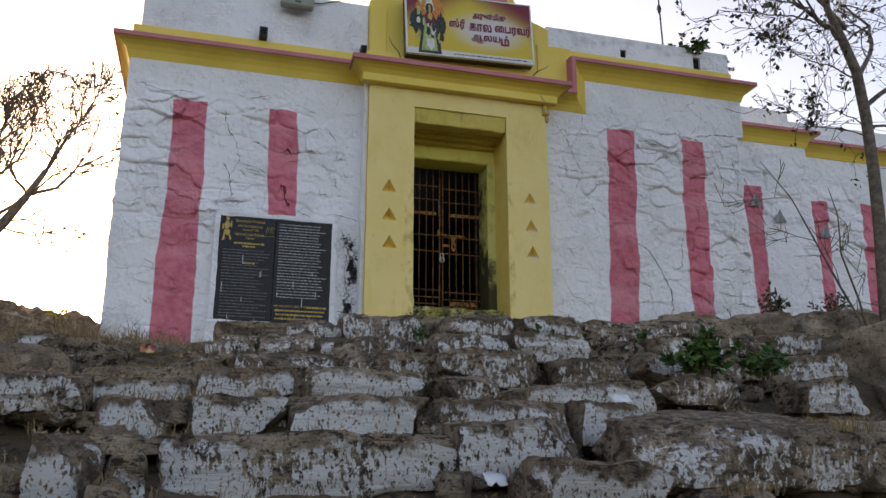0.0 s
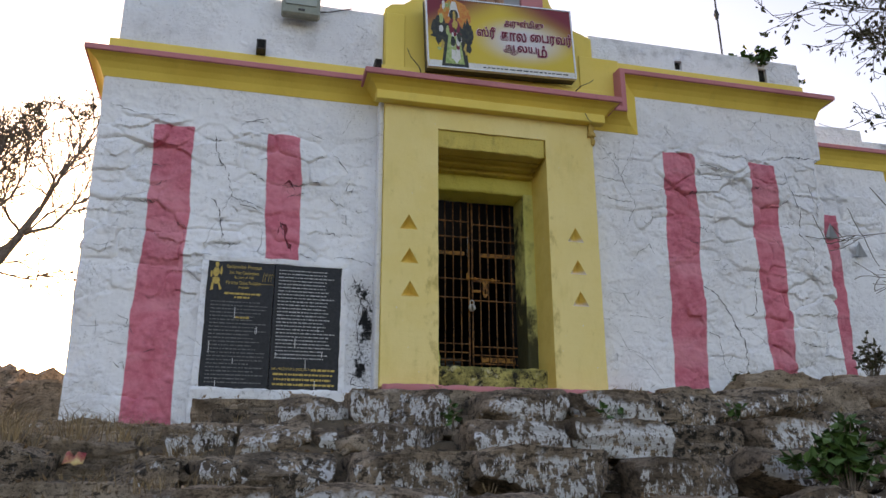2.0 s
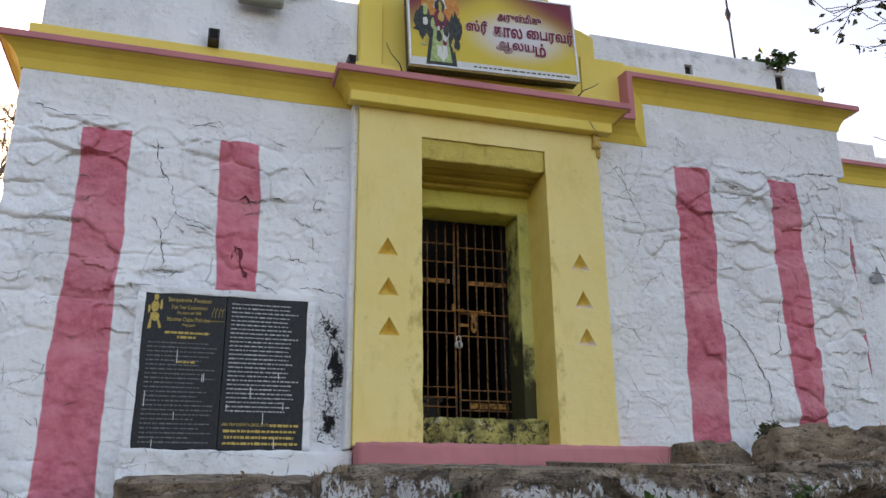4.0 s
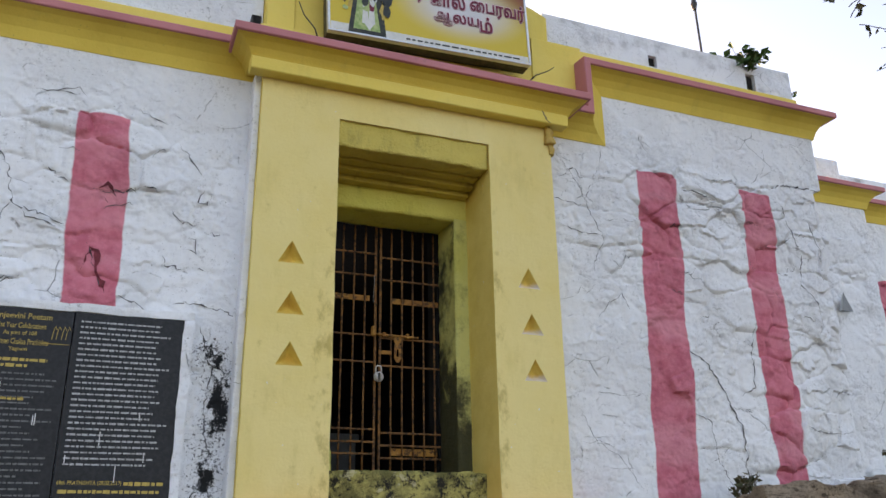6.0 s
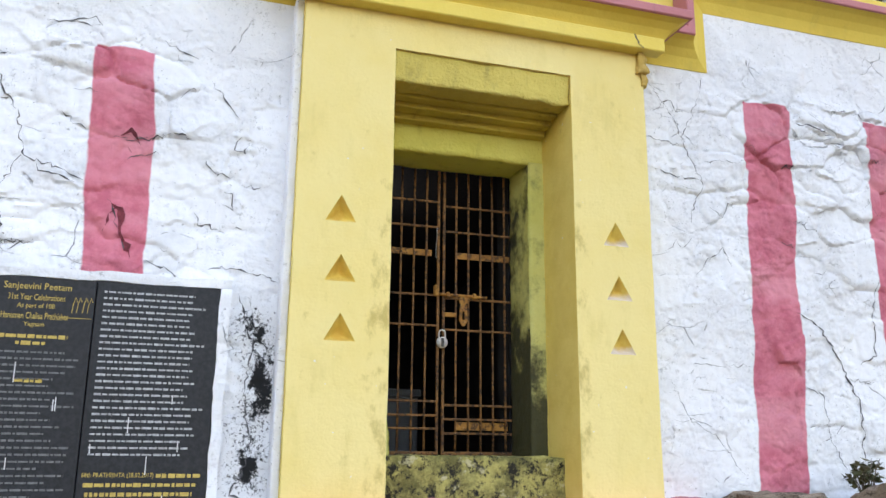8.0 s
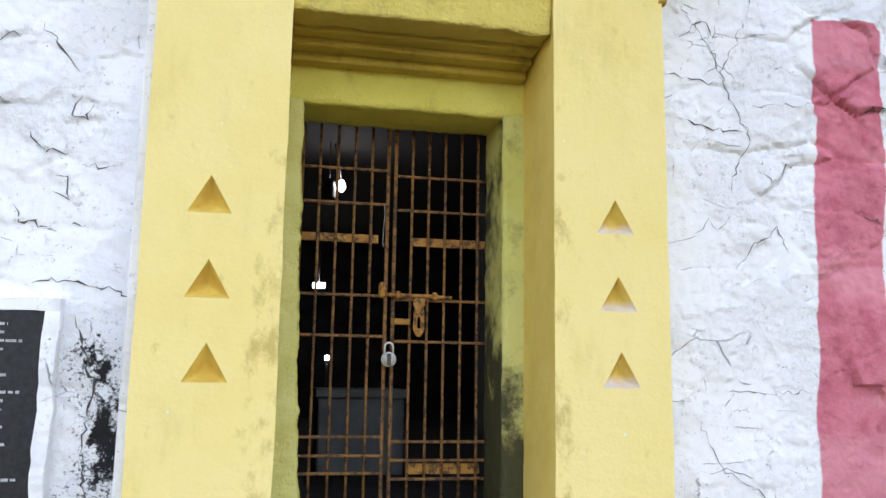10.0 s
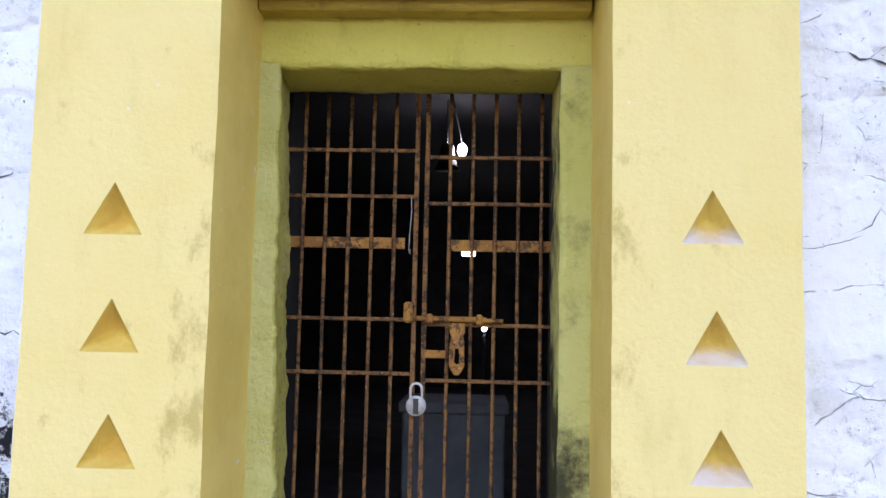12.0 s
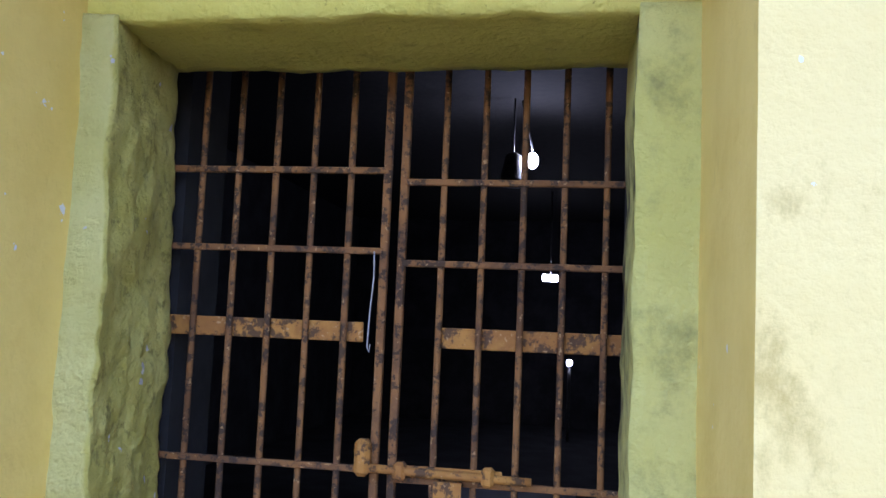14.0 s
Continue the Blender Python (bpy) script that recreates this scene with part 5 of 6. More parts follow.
for k, (w, pts) in enumerate((
    (0.009, [(-0.62, 5.20), (-0.30, 5.12), (-0.05, 5.16)]), (0.012, [(0.28, 5.02), (0.32, 4.80), (0.42, 4.65), (0.46, 4.45), (0.62, 4.40), (0.74, 4.35)]), (0.013, [(0.30, 4.42), (0.38, 4.3), (0.40, 4.12), (0.44, 3.98)]),
    (0.012, [(0.46, 4.45), (0.38, 4.30)]), (0.016, [(0.52, 4.40), (0.60, 4.37), (0.70, 4.34)]), (0.010, [(0.50, 5.15), (0.62, 5.16), (0.74, 5.17)]), (0.014, [(1.28, 4.96), (1.36, 4.86), (1.44, 4.76)]), (0.010, [(1.46, 4.68), (1.42, 4.60), (1.48, 4.57), (1.50, 4.66)]),
    (0.016, [(1.32, 3.96), (1.48, 3.98), (1.68, 3.92)]), (0.016, [(1.06, 3.98), (1.14, 3.95), (1.24, 3.90)]), (0.016, [(0.86, 4.28), (0.92, 4.10), (0.95, 4.02)]), (0.014, [(0.66, 4.82), (0.76, 4.80)]), (0.014, [(0.58, 5.16), (0.70, 5.20), (0.75, 5.16)]),
    (0.010, [(1.38, 4.36), (1.44, 4.36), (1.44, 4.28), (1.38, 4.30)]), (0.012, [(-0.35, 3.40), (-0.26, 3.34), (-0.20, 3.22)]), (0.012, [(-0.60, 3.28), (-0.45, 3.30)]), (0.010, [(1.05, 5.12), (1.22, 5.06)]), (0.012, [(0.92, 4.60), (0.98, 4.56)]),
    (0.016, [(1.50, 3.84), (1.58, 3.60), (1.55, 3.35), (1.60, 3.10), (1.52, 2.90), (1.68, 2.86)]),
)):
    crack_shade_line(pts, w * 0.75, False, wall_left, k + 80)

rng = random.Random(6)
bm = bmesh.new()
prev = None
for k in range(8):
    z = 5.398 + 0.081 * k / 7
    x = 3.66 - 0.05 * k / 7 + rng.uniform(-0.010, 0.010)
    cur = (bm.verts.new((x - 0.004, 8.0125, z)), bm.verts.new((x + 0.003 + rng.random() * 0.004, 8.0125, z)))
    if prev:
        bm.faces.new((prev[0], prev[1], cur[1], cur[0]))
    prev = cur
part("crack_shade_line", bm, M_CRACK_SHADE, portal)

# pried-out pockets in the red stripe: flat dark red ribbons, their depth only in the colour
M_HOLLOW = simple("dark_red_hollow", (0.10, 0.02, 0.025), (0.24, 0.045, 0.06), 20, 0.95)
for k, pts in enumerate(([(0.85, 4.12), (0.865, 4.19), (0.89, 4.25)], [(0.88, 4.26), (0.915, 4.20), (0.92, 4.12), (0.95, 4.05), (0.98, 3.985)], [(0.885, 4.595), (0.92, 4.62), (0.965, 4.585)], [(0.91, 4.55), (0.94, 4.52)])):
    ob = crack_shade_line(pts, 0.022 if k in (0, 3) else 0.042, False, wall_left, 90 + k)
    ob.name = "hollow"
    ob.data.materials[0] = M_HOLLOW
    tagged(ob, "flat dark red mark of a chipped hollow")
# shade under the stones' ledges, painted as dark ribbons that follow the skin
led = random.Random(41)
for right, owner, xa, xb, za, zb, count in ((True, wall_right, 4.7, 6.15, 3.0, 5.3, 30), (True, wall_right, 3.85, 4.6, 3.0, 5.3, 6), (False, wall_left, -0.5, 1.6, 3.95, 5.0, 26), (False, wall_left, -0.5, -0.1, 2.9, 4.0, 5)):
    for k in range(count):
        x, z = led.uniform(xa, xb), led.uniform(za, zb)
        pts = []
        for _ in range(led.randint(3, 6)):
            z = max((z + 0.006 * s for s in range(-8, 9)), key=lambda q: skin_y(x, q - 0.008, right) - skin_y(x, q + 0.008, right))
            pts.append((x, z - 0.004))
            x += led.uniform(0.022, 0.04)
        crack_shade_line(pts, led.uniform(0.004, 0.011), right, owner, 200 + k)

# triangular lamp recesses in the wing wall
for x, z, m in ((7.26, 5.06, M_GREY), (7.62, 4.86, M_GREY), (8.55, 4.80, M_GREY)):
    bm = bmesh.new()
    a = [bm.verts.new(p) for p in ((x - 0.09, 9.352, z - 0.09), (x + 0.09, 9.352, z - 0.09), (x, 9.352, z + 0.10), (x, 9.40, z - 0.085))]
    for f in ((0, 3, 2), (2, 3, 1), (0, 1, 3)):
        bm.faces.new([a[i] for i in f])
    bmesh.ops.translate(bm, vec=(0, 0.26 if x > 8.3 else 0, 0), verts=bm.verts[:])
    part("lamp_recess", bm, m, wall_side, "grey triangular lamp recess")

# ---- fixtures on the parapet ----
flood = thing("floodlight", "faded grey-green floodlight fixed to the parapet", "lamp")
boxed("housing", (0.765, 1.115, 8.17, 8.27, 6.235, 6.56), M_FLOOD, flood, "", 0.018)
boxed("front_glass", (0.80, 1.08, 8.16, 8.172, 6.33, 6.54), M_GLASS, flood, "dull glass front", 0.004)
boxed("label_plate", (0.915, 0.975, 8.162, 8.171, 6.275, 6.295), M_DARKMETAL, flood, "small dark plate", 0.001)
boxed("bracket", (0.90, 0.98, 8.26, 8.34, 6.30, 6.42), M_DARKMETAL, flood, "", 0.004)
bm = bmesh.new()
tube(bm, [(1.10, 8.28, 6.36), (1.2, 8.31, 6.39), (1.32, 8.31, 6.43), (1.42, 8.32, 6.47)], [0.006] * 4, 6)
part("cable", bm, M_DARKMETAL, flood, "", True)
for x, z, s in ((0.61, 5.905, 0.042), (1.675, 5.865, 0.032)):
    spout = thing("drain_spout", "short black square drain spout", "drain", group="drain spouts")
    bm = bmesh.new()
    box(bm, x - s, x + s, 8.21, 8.34, z - s * 1.25, z + s * 1.25, 0.006)
    part("pipe", bm, M_DARKMETAL, spout)
    # the pipe is solid: a black plate paints the shade in its mouth
    boxed("mouth", (x - s * 0.7, x + s * 0.7, 8.204, 8.212, z - s * 0.9, z + s * 0.9), M_BLACK, spout, "black plate for the shade in the pipe mouth", 0.0)
bm = bmesh.new()
tube(bm, [(5.46, 8.44, 6.5), (5.45, 8.44, 7.2), (5.44, 8.45, 8.3)], [0.011, 0.010, 0.008], 8)
tube(bm, [(5.447, 8.44, 7.06), (5.447, 8.44, 7.12), (5.447, 8.44, 7.18)], [0.016, 0.03, 0.014], 8)
tagged(part("metal_rod", bm, M_DARKMETAL), "thin dark metal rod standing on the parapet", "rod")


# ---- stones of the rough stairway ----
def stone_mesh(name, sx, sy, sz, seed, material, cuts=7, rough=1.0, square=0.55):
    """A rough stone about its own centre: a block with split facets, worn arrises and pits."""
    rng = random.Random(round(seed * 1000))
    bm = bmesh.new()
    bmesh.ops.create_cube(bm, size=2.0)
    bmesh.ops.subdivide_edges(bm, edges=bm.edges[:], cuts=cuts, use_grid_fill=True)
    o = Vector((seed * 3.7, seed * 1.9, seed * 5.3))
    mean, least = (sx + sy + sz) / 3, min(sx, sy, sz)
    planes = []
    for _ in range(round(16 * rough) + 4):
        n = Vector((rng.uniform(-1, 1), rng.uniform(-1, 1), rng.uniform(-1, 1))).normalized()
        reach = abs(n.x) + abs(n.y) + abs(n.z)
        planes.append((n, reach * (rng.uniform(0.50, 0.70) if rng.random() < 0.5 - 0.6 * square else rng.uniform(0.60 + 0.22 * square, 0.98))))
    for v in bm.verts:
        p = v.co.copy()
        for n, d in planes:
            k = p.dot(n) - d
            if k > 0:
                p -= n * k
        w = Vector((p.x * sx, p.y * sy, p.z * sz)) / 2
        n1 = noise.noise_vector(w * (1.3 / max(mean, 0.12)) + o)
        n2 = noise.noise_vector(w * 7 + o)
        n3 = noise.noise_vector(w * 24 + o)
        ledge = noise.noise((w.x * 1.2 + seed, w.y * 1.2, w.z * 26 + 3 * n1.x))
        v.co = w + Vector((n1.x * sx * 0.06, n1.y * sy * 0.10, n1.z * sz * 0.09)) * rough + n2 * least * 0.07 * rough + n3 * 0.012 + Vector((0, -0.020 * ledge, 0))
    bm.normal_update()
    me = bpy.data.meshes.new(name)
    bm.to_mesh(me)
    bm.free()
    me.materials.append(material)
    me.shade_smooth()
    me.set_sharp_from_angle(angle=radians(38))
    return me


stairway = thing("stone_stairway", "rough stone stairway with flaking whitewash on the risers", "stairway", "structure")
COUNT, FEET = [0], []


def stone(x0, x1, yf, depth, z0, z1, material=M_STONE, yaw=0.0, tilt=0.0, square=0.62, rough=1.0, parent=stairway):
    COUNT[0] += 1
    low_by = z1 - sink((x0 + x1) / 2, yf, z1 - 0.06) - 0.06
    if low_by > 0:
        z0, z1 = z0 - low_by, z1 - low_by
    me = stone_mesh("stone", (x1 - x0) * 0.99, depth, (z1 - z0) * 1.03, COUNT[0] * 1.37, material, 14 if x1 - x0 > 0.8 else 10 if x1 - x0 > 0.4 else 7, rough, square)
    FEET.append((x0, x1, yf, z0, z1))
    ob = new("stone", me)
    ob.parent = parent
    ob.matrix_local = pose((x0 + x1) / 2, yf + depth / 2, (z0 + z1) / 2, tilt, 0, yaw)
    return ob


# top row, at the landing's edge: x from, x to, front, top
for x0, x1, yf, zt in ((0.45, 0.86, 6.50, 2.47), (0.86, 1.26, 6.42, 2.52), (1.27, 1.49, 6.35, 2.57), (1.50, 1.96, 6.30, 2.58), (1.97, 2.50, 6.00, 2.56), (2.51, 3.06, 6.00, 2.55), (3.08, 3.62, 6.05, 2.57), (3.64, 4.26, 6.10, 2.64), (4.28, 4.72, 6.25, 2.68), (4.74, 5.22, 6.30, 2.79), (5.24, 5.75, 6.30, 2.82)):
    stone(x0, x1, yf, 0.62, zt - 0.24, zt, M_STONE if x1 < 4.4 else M_ROCK, rough=0.8)
# second row
for x0, x1, yf, zt in ((0.30, 0.62, 6.02, 2.30), (0.64, 1.02, 5.92, 2.33), (1.04, 1.22, 5.95, 2.30), (1.22, 1.76, 5.88, 2.33), (1.80, 2.30, 5.62, 2.33), (2.32, 2.86, 5.58, 2.34), (2.86, 3.42, 5.55, 2.32), (3.44, 3.95, 5.65, 2.38), (4.0, 4.6, 5.8, 2.46), (4.62, 5.2, 5.9, 2.52)):
    stone(x0, x1, yf, 0.5, zt - 0.20, zt, rough=0.9)
# third row
for x0, x1, yf, zt in ((0.05, 0.40, 5.60, 2.10), (0.42, 1.10, 5.52, 2.16), (1.16, 1.74, 5.45, 2.15), (1.74, 2.42, 5.30, 2.16), (2.44, 3.0, 5.18, 2.12), (3.02, 3.36, 5.05, 2.16), (4.20, 4.80, 5.15, 2.22), (3.4, 4.18, 5.45, 2.2)):
    stone(x0, x1, yf, 0.5, zt - 0.23, zt)
# fourth row
for x0, x1, yf, zt in ((-0.30, 0.26, 5.12, 1.90), (0.27, 0.80, 5.05, 1.96), (0.86, 1.54, 4.98, 1.97), (1.58, 2.06, 4.82, 1.93), (2.08, 2.86, 4.68, 1.91), (2.86, 3.55, 4.66, 1.96), (3.95, 4.42, 4.70, 1.99)):
    stone(x0, x1, yf, 0.46, zt - 0.22, zt, M_WHITED if COUNT[0] % 2 else M_STONE)
# fifth row
for x0, x1, yf, zt in ((-0.66, -0.24, 4.62, 1.86), (-0.21, 0.15, 4.74, 1.75), (0.16, 0.75, 4.72, 1.77), (0.76, 1.50, 4.58, 1.79), (1.52, 2.26, 4.48, 1.77), (2.28, 2.66, 4.42, 1.76)):
    stone(x0, x1, yf, 0.46, zt - 0.26, zt, M_WHITED if COUNT[0] % 5 else M_STONE)
# sixth row: the long sill stones, and the big outcrop beside them
for x0, x1, yf, zt in ((0.12, 1.50, 4.20, 1.555), (1.50, 2.22, 4.10, 1.64), (-0.37, -0.08, 4.10, 1.53), (-0.07, 0.10, 4.12, 1.44)):
    stone(x0, x1, yf, 0.42, zt - 0.34, zt, M_WHITED, square=0.7, rough=0.8, yaw=-3 if x1 > 1.0 else 4)
stone(2.22, 3.50, 3.66, 1.0, 1.34, 1.66, M_STONE, tilt=11, square=0.7, rough=1.0, yaw=4)
stone(3.35, 4.6, 4.0, 0.8, 1.30, 1.66, M_ROCK, square=0.5, rough=1.2)
stone(1.70, 2.28, 3.55, 0.5, 1.10, 1.43, M_WHITED, square=0.5)
stone(2.34, 2.8, 3.40, 0.4, 1.06, 1.30, square=0.5)
# thin bare slabs wedged between the rows
wedge = random.Random(63)
for yf, z0, xa, xb in ((6.20, 2.33, 0.4, 1.9), (5.84, 2.32, 1.9, 4.6), (5.72, 2.11, 0.2, 1.8), (5.42, 2.11, 1.8, 4.4), (5.26, 1.92, -0.1, 1.7), (4.98, 1.90, 1.7, 3.3), (4.86, 1.72, -0.3, 1.4), (4.62, 1.70, 1.4, 2.9), (4.42, 1.50, -0.3, 1.5), (4.32, 1.56, 1.5, 2.5)):
    x = xa
    while x < xb:
        w = wedge.uniform(0.22, 0.62)
        h = wedge.uniform(0.06, 0.12)
        dz = wedge.uniform(-0.05, 0.04)
        stone(x, x + w * 0.95, yf + wedge.uniform(-0.10, 0.06), wedge.uniform(0.2, 0.34), z0 + dz - h, z0 + dz, M_ROCK if wedge.random() < 0.6 else M_STONE, yaw=wedge.uniform(-9, 9), square=0.7, rough=0.9)
        x += w
# flat slabs strewn over the slope beside the stairway
for _ in range(190):
    x, y = wedge.uniform(-3.6, 0.35), wedge.uniform(3.9, 8.2)
    if x > -0.45 and y < 5.4 or x > -0.8 and y > 7.7:
        continue
    w, d, h = wedge.uniform(0.25, 0.85), wedge.uniform(0.25, 0.55), wedge.uniform(0.10, 0.26)
    z = ground_z(x, y) - 0.03
    stone(x - w / 2, x + w / 2, y - d / 2, d, z - 0.06, z + h - 0.04, M_STONE if wedge.random() < 0.3 else M_ROCK, yaw=wedge.uniform(-35, 35), tilt=wedge.uniform(-8, 8), square=0.6, rough=1.0)
# lower stones, down the slope
low = random.Random(31)
for y in (3.55, 2.95, 2.3, 1.6):
    x = -1.6
    while x < 4.8:
        w = low.uniform(0.4, 1.0)
        if not (y > 3.0 and x + w > 1.6 and x < 3.6):
            zt = ground_z(x + w / 2, y) + low.uniform(0.04, 0.12)
            stone(x, x + w - 0.03, y + low.uniform(-0.08, 0.08), 0.45, zt - 0.26, zt)
        x += w
# landing slabs and the boulders against the wall's foot
for x0, x1, yf, d, zt in ((1.45, 3.02, 6.48, 1.5, 2.665), (3.04, 4.45, 6.52, 1.45, 2.69), (0.35, 1.43, 6.75, 1.35, 2.60), (-0.75, 0.30, 6.85, 1.25, 2.52), (4.30, 5.7, 6.75, 1.3, 2.70)):
    stone(x0, x1, yf, d, zt - 0.22, zt, M_ROCK, square=0.82, rough=0.35, tilt=5)
for x0, x1, yf, d, z0, zt in ((4.15, 4.66, 7.85, 0.5, 2.6, 2.90), (4.66, 5.55, 7.40, 0.6, 2.60, 2.98), (5.6, 6.2, 7.55, 0.55, 2.6, 3.01), (6.15, 6.9, 7.9, 0.6, 2.65, 3.10), (6.9, 7.7, 8.1, 0.7, 2.7, 3.18), (7.7, 8.6, 8.3, 0.7, 2.75, 3.25), (-0.9, -0.45, 7.6, 0.6, 2.35, 2.68), (5.6, 6.6, 6.0, 0.8, 2.35, 2.8), (5.2, 6.4, 5.2, 0.9, 2.0, 2.55), (4.9, 5.8, 4.5, 0.8, 1.6, 2.15)):
    stone(x0, x1, yf, d, z0, zt, M_ROCK, square=0.5, rough=1.1)
# the rock heap beyond the corner of the building
heap = thing("rock_heap", "heap of weathered brown boulders beside the building", "rocks", "structure")
hp = random.Random(77)
for x0, x1, yf, d, z0, zt in ((-1.75, -1.10, 10.6, 1.2, 2.3, 3.34), (-2.5, -1.60, 10.8, 1.4, 2.3, 3.42), (-3.5, -2.4, 11.0, 1.5, 2.2, 3.44), (-4.8, -3.4, 11.2, 1.6, 2.2, 3.44), (-1.35, -0.72, 9.4, 0.9, 2.4, 3.0), (-2.2, -1.2, 9.2, 1.0, 2.2, 2.98), (-3.2, -2.0, 9.0, 1.1, 2.1, 2.95), (-1.5, -0.8, 8.1, 0.8, 2.2, 2.68), (-2.4, -1.4, 7.9, 0.9, 2.0, 2.68), (-1.4, -0.75, 7.0, 0.7, 1.95, 2.47), (-2.2, -1.3, 6.8, 0.8, 1.9, 2.43), (-1.2, -0.6, 6.0, 0.6, 1.7, 2.2), (-2.0, -1.15, 5.8, 0.7, 1.5, 2.15), (-1.3, -0.7, 5.2, 0.6, 1.4, 1.92), (-0.6, -0.1, 5.9, 0.5, 1.9, 2.22), (-0.5, 0.2, 6.5, 0.5, 2.1, 2.42)):
    stone(x0, x1, yf, d, z0, zt, M_ROCK, square=0.45, rough=1.25, parent=heap)
# rubble between the steps, each piece on the slope
rub = random.Random(5)
meshes = [stone_mesh("rubble", 0.16, 0.13, 0.10, 200 + k, M_ROCK, 3, 1.3, 0.4) for k in range(6)]
for k in range(170):
    x, y = rub.uniform(-1.2, 5.2), rub.uniform(3.3, 6.9)
    ob = new("small_stone", rub.choice(meshes))
    s = rub.uniform(0.4, 1.3)
    ob.parent = stairway
    ob.matrix_local = pose(x, y, ground_z(x, y) + 0.04 * s, rub.uniform(-20, 20), rub.uniform(-20, 20), rub.uniform(0, 360)) @ Matrix.Diagonal((s, s, s, 1))


# ---- grass, weeds, plants ----
def blades(bm, x, y, z, n, h, spread_, rng, width=0.004):
    for _ in range(n):
        a, r = rng.uniform(0, math.tau), rng.random() * spread_
        p = Vector((x + r * math.cos(a), y + r * math.sin(a), z))
        lean = Vector((math.cos(a + rng.uniform(-1.5, 1.5)), math.sin(a + rng.uniform(-1.5, 1.5)), 0)) * rng.uniform(0.2, 1.7)
        hh = h * rng.uniform(0.45, 1.1)
        side = Vector((-math.sin(a + 0.6), math.cos(a + 0.6), 0)) * width
        q = p + (Vector((0, 0, 1)) + lean * 0.35) * hh * 0.55
        t = p + (Vector((0, 0, 0.85)) + lean) * hh
        v = [bm.verts.new(c) for c in (p - side, p + side, q - side * 0.8, q + side * 0.8, t)]
        bm.faces.new((v[0], v[1], v[3], v[2]))
        bm.faces.new((v[2], v[3], v[4]))


bpy.context.view_layer.update()
SOLID = bpy.context.evaluated_depsgraph_get()


def surface(x, y):
    """Height of the stones or the soil at a place before the building."""
    found, at, *_ = scene.ray_cast(SOLID, (x, y, 3.6), (0, 0, -1))
    return at.z if found else ground_z(x, y)


gr = random.Random(12)
bm = bmesh.new()
for x0, x1, yf, z0, z1 in FEET:
    if 3.4 < yf < 6.9 and z1 - z0 > 0.12:
        for _ in range(int((x1 - x0) * 16)):
            x, y = gr.uniform(x0 - 0.05, x1 + 0.05), yf - gr.uniform(-0.01, 0.09)
            if noise.noise((x * 1.2, yf * 1.7, 8)) > -0.05:
                blades(bm, x, y, surface(x, y) - 0.01, 7, gr.uniform(0.04, 0.13), 0.05, gr, 0.0018)
for _ in range(520):
    x, y = gr.uniform(-2.6, 0.5), gr.uniform(4.2, 8.0)
    if noise.noise((x * 0.9, y * 0.9, 4)) > -0.1:
        blades(bm, x, y, surface(x, y) - 0.01, 9, gr.uniform(0.05, 0.15), 0.07, gr, 0.0022)
tagged(part("dry_grass", bm, M_GRASS), "dry straw-coloured grass between the stones", "grass", kind="stuff")
bm = bmesh.new()
for x, y, n, h in ((-0.62, 6.55, 130, 0.30), (-0.85, 6.4, 90, 0.26), (-1.1, 6.9, 90, 0.28), (-1.2, 5.9, 80, 0.22), (-0.5, 6.1, 70, 0.2), (3.3, 3.7, 90, 0.12), (2.9, 3.55, 80, 0.11), (3.7, 3.85, 90, 0.16), (2.6, 3.5, 70, 0.10), (-0.35, 5.75, 90, 0.2), (-0.15, 6.3, 80, 0.2), (-0.9, 5.5, 90, 0.22), (-1.5, 6.4, 90, 0.26), (0.1, 5.95, 60, 0.14), (-0.6, 5.0, 70, 0.16)):
    blades(bm, x, y, surface(x, y) - 0.01, n, h, 0.16, gr, 0.0026)
tagged(part("grass_tuft", bm, M_GRASS), "tall tufts of dry yellow-brown grass", "grass", kind="stuff")


def leaf(bm, p, d, size, rng, wide=0.5):
    """One leaf: a pointed blade folded along its midrib."""
    d = Vector(d).normalized()
    s = d.cross(Vector((rng.uniform(-1, 1), rng.uniform(-1, 1), rng.uniform(0.2, 1)))).normalized() * size * wide * 0.5
    n = d.cross(s).normalized() * size * 0.12
    p = Vector(p)
    v = [bm.verts.new(c) for c in (p, p + d * size * 0.45 + s + n, p + d * size, p + d * size * 0.45 - s + n, p + d * size * 0.5)]
    bm.faces.new((v[0], v[1], v[4]))
    bm.faces.new((v[1], v[2], v[4]))
    bm.faces.new((v[0], v[4], v[3]))
    bm.faces.new((v[4], v[2], v[3]))


M_LITTER = leaf_mat("dead_leaf", (0.15, 0.095, 0.055), (0.42, 0.29, 0.17))
lit = random.Random(52)
bm = bmesh.new()
for x0, x1, yf, z0, z1 in FEET:
    if 3.4 < yf < 6.9 and z1 - z0 > 0.12:
        for _ in range(int((x1 - x0) * 46)):
            x, y = lit.uniform(x0, x1), yf - abs(lit.gauss(0, 0.07))
            leaf(bm, (x, y, surface(x, y) + lit.uniform(0.0, 0.012)), (lit.uniform(-1, 1), lit.uniform(-1, 1), lit.uniform(-0.2, 0.6)), lit.uniform(0.015, 0.04), lit, 0.45)
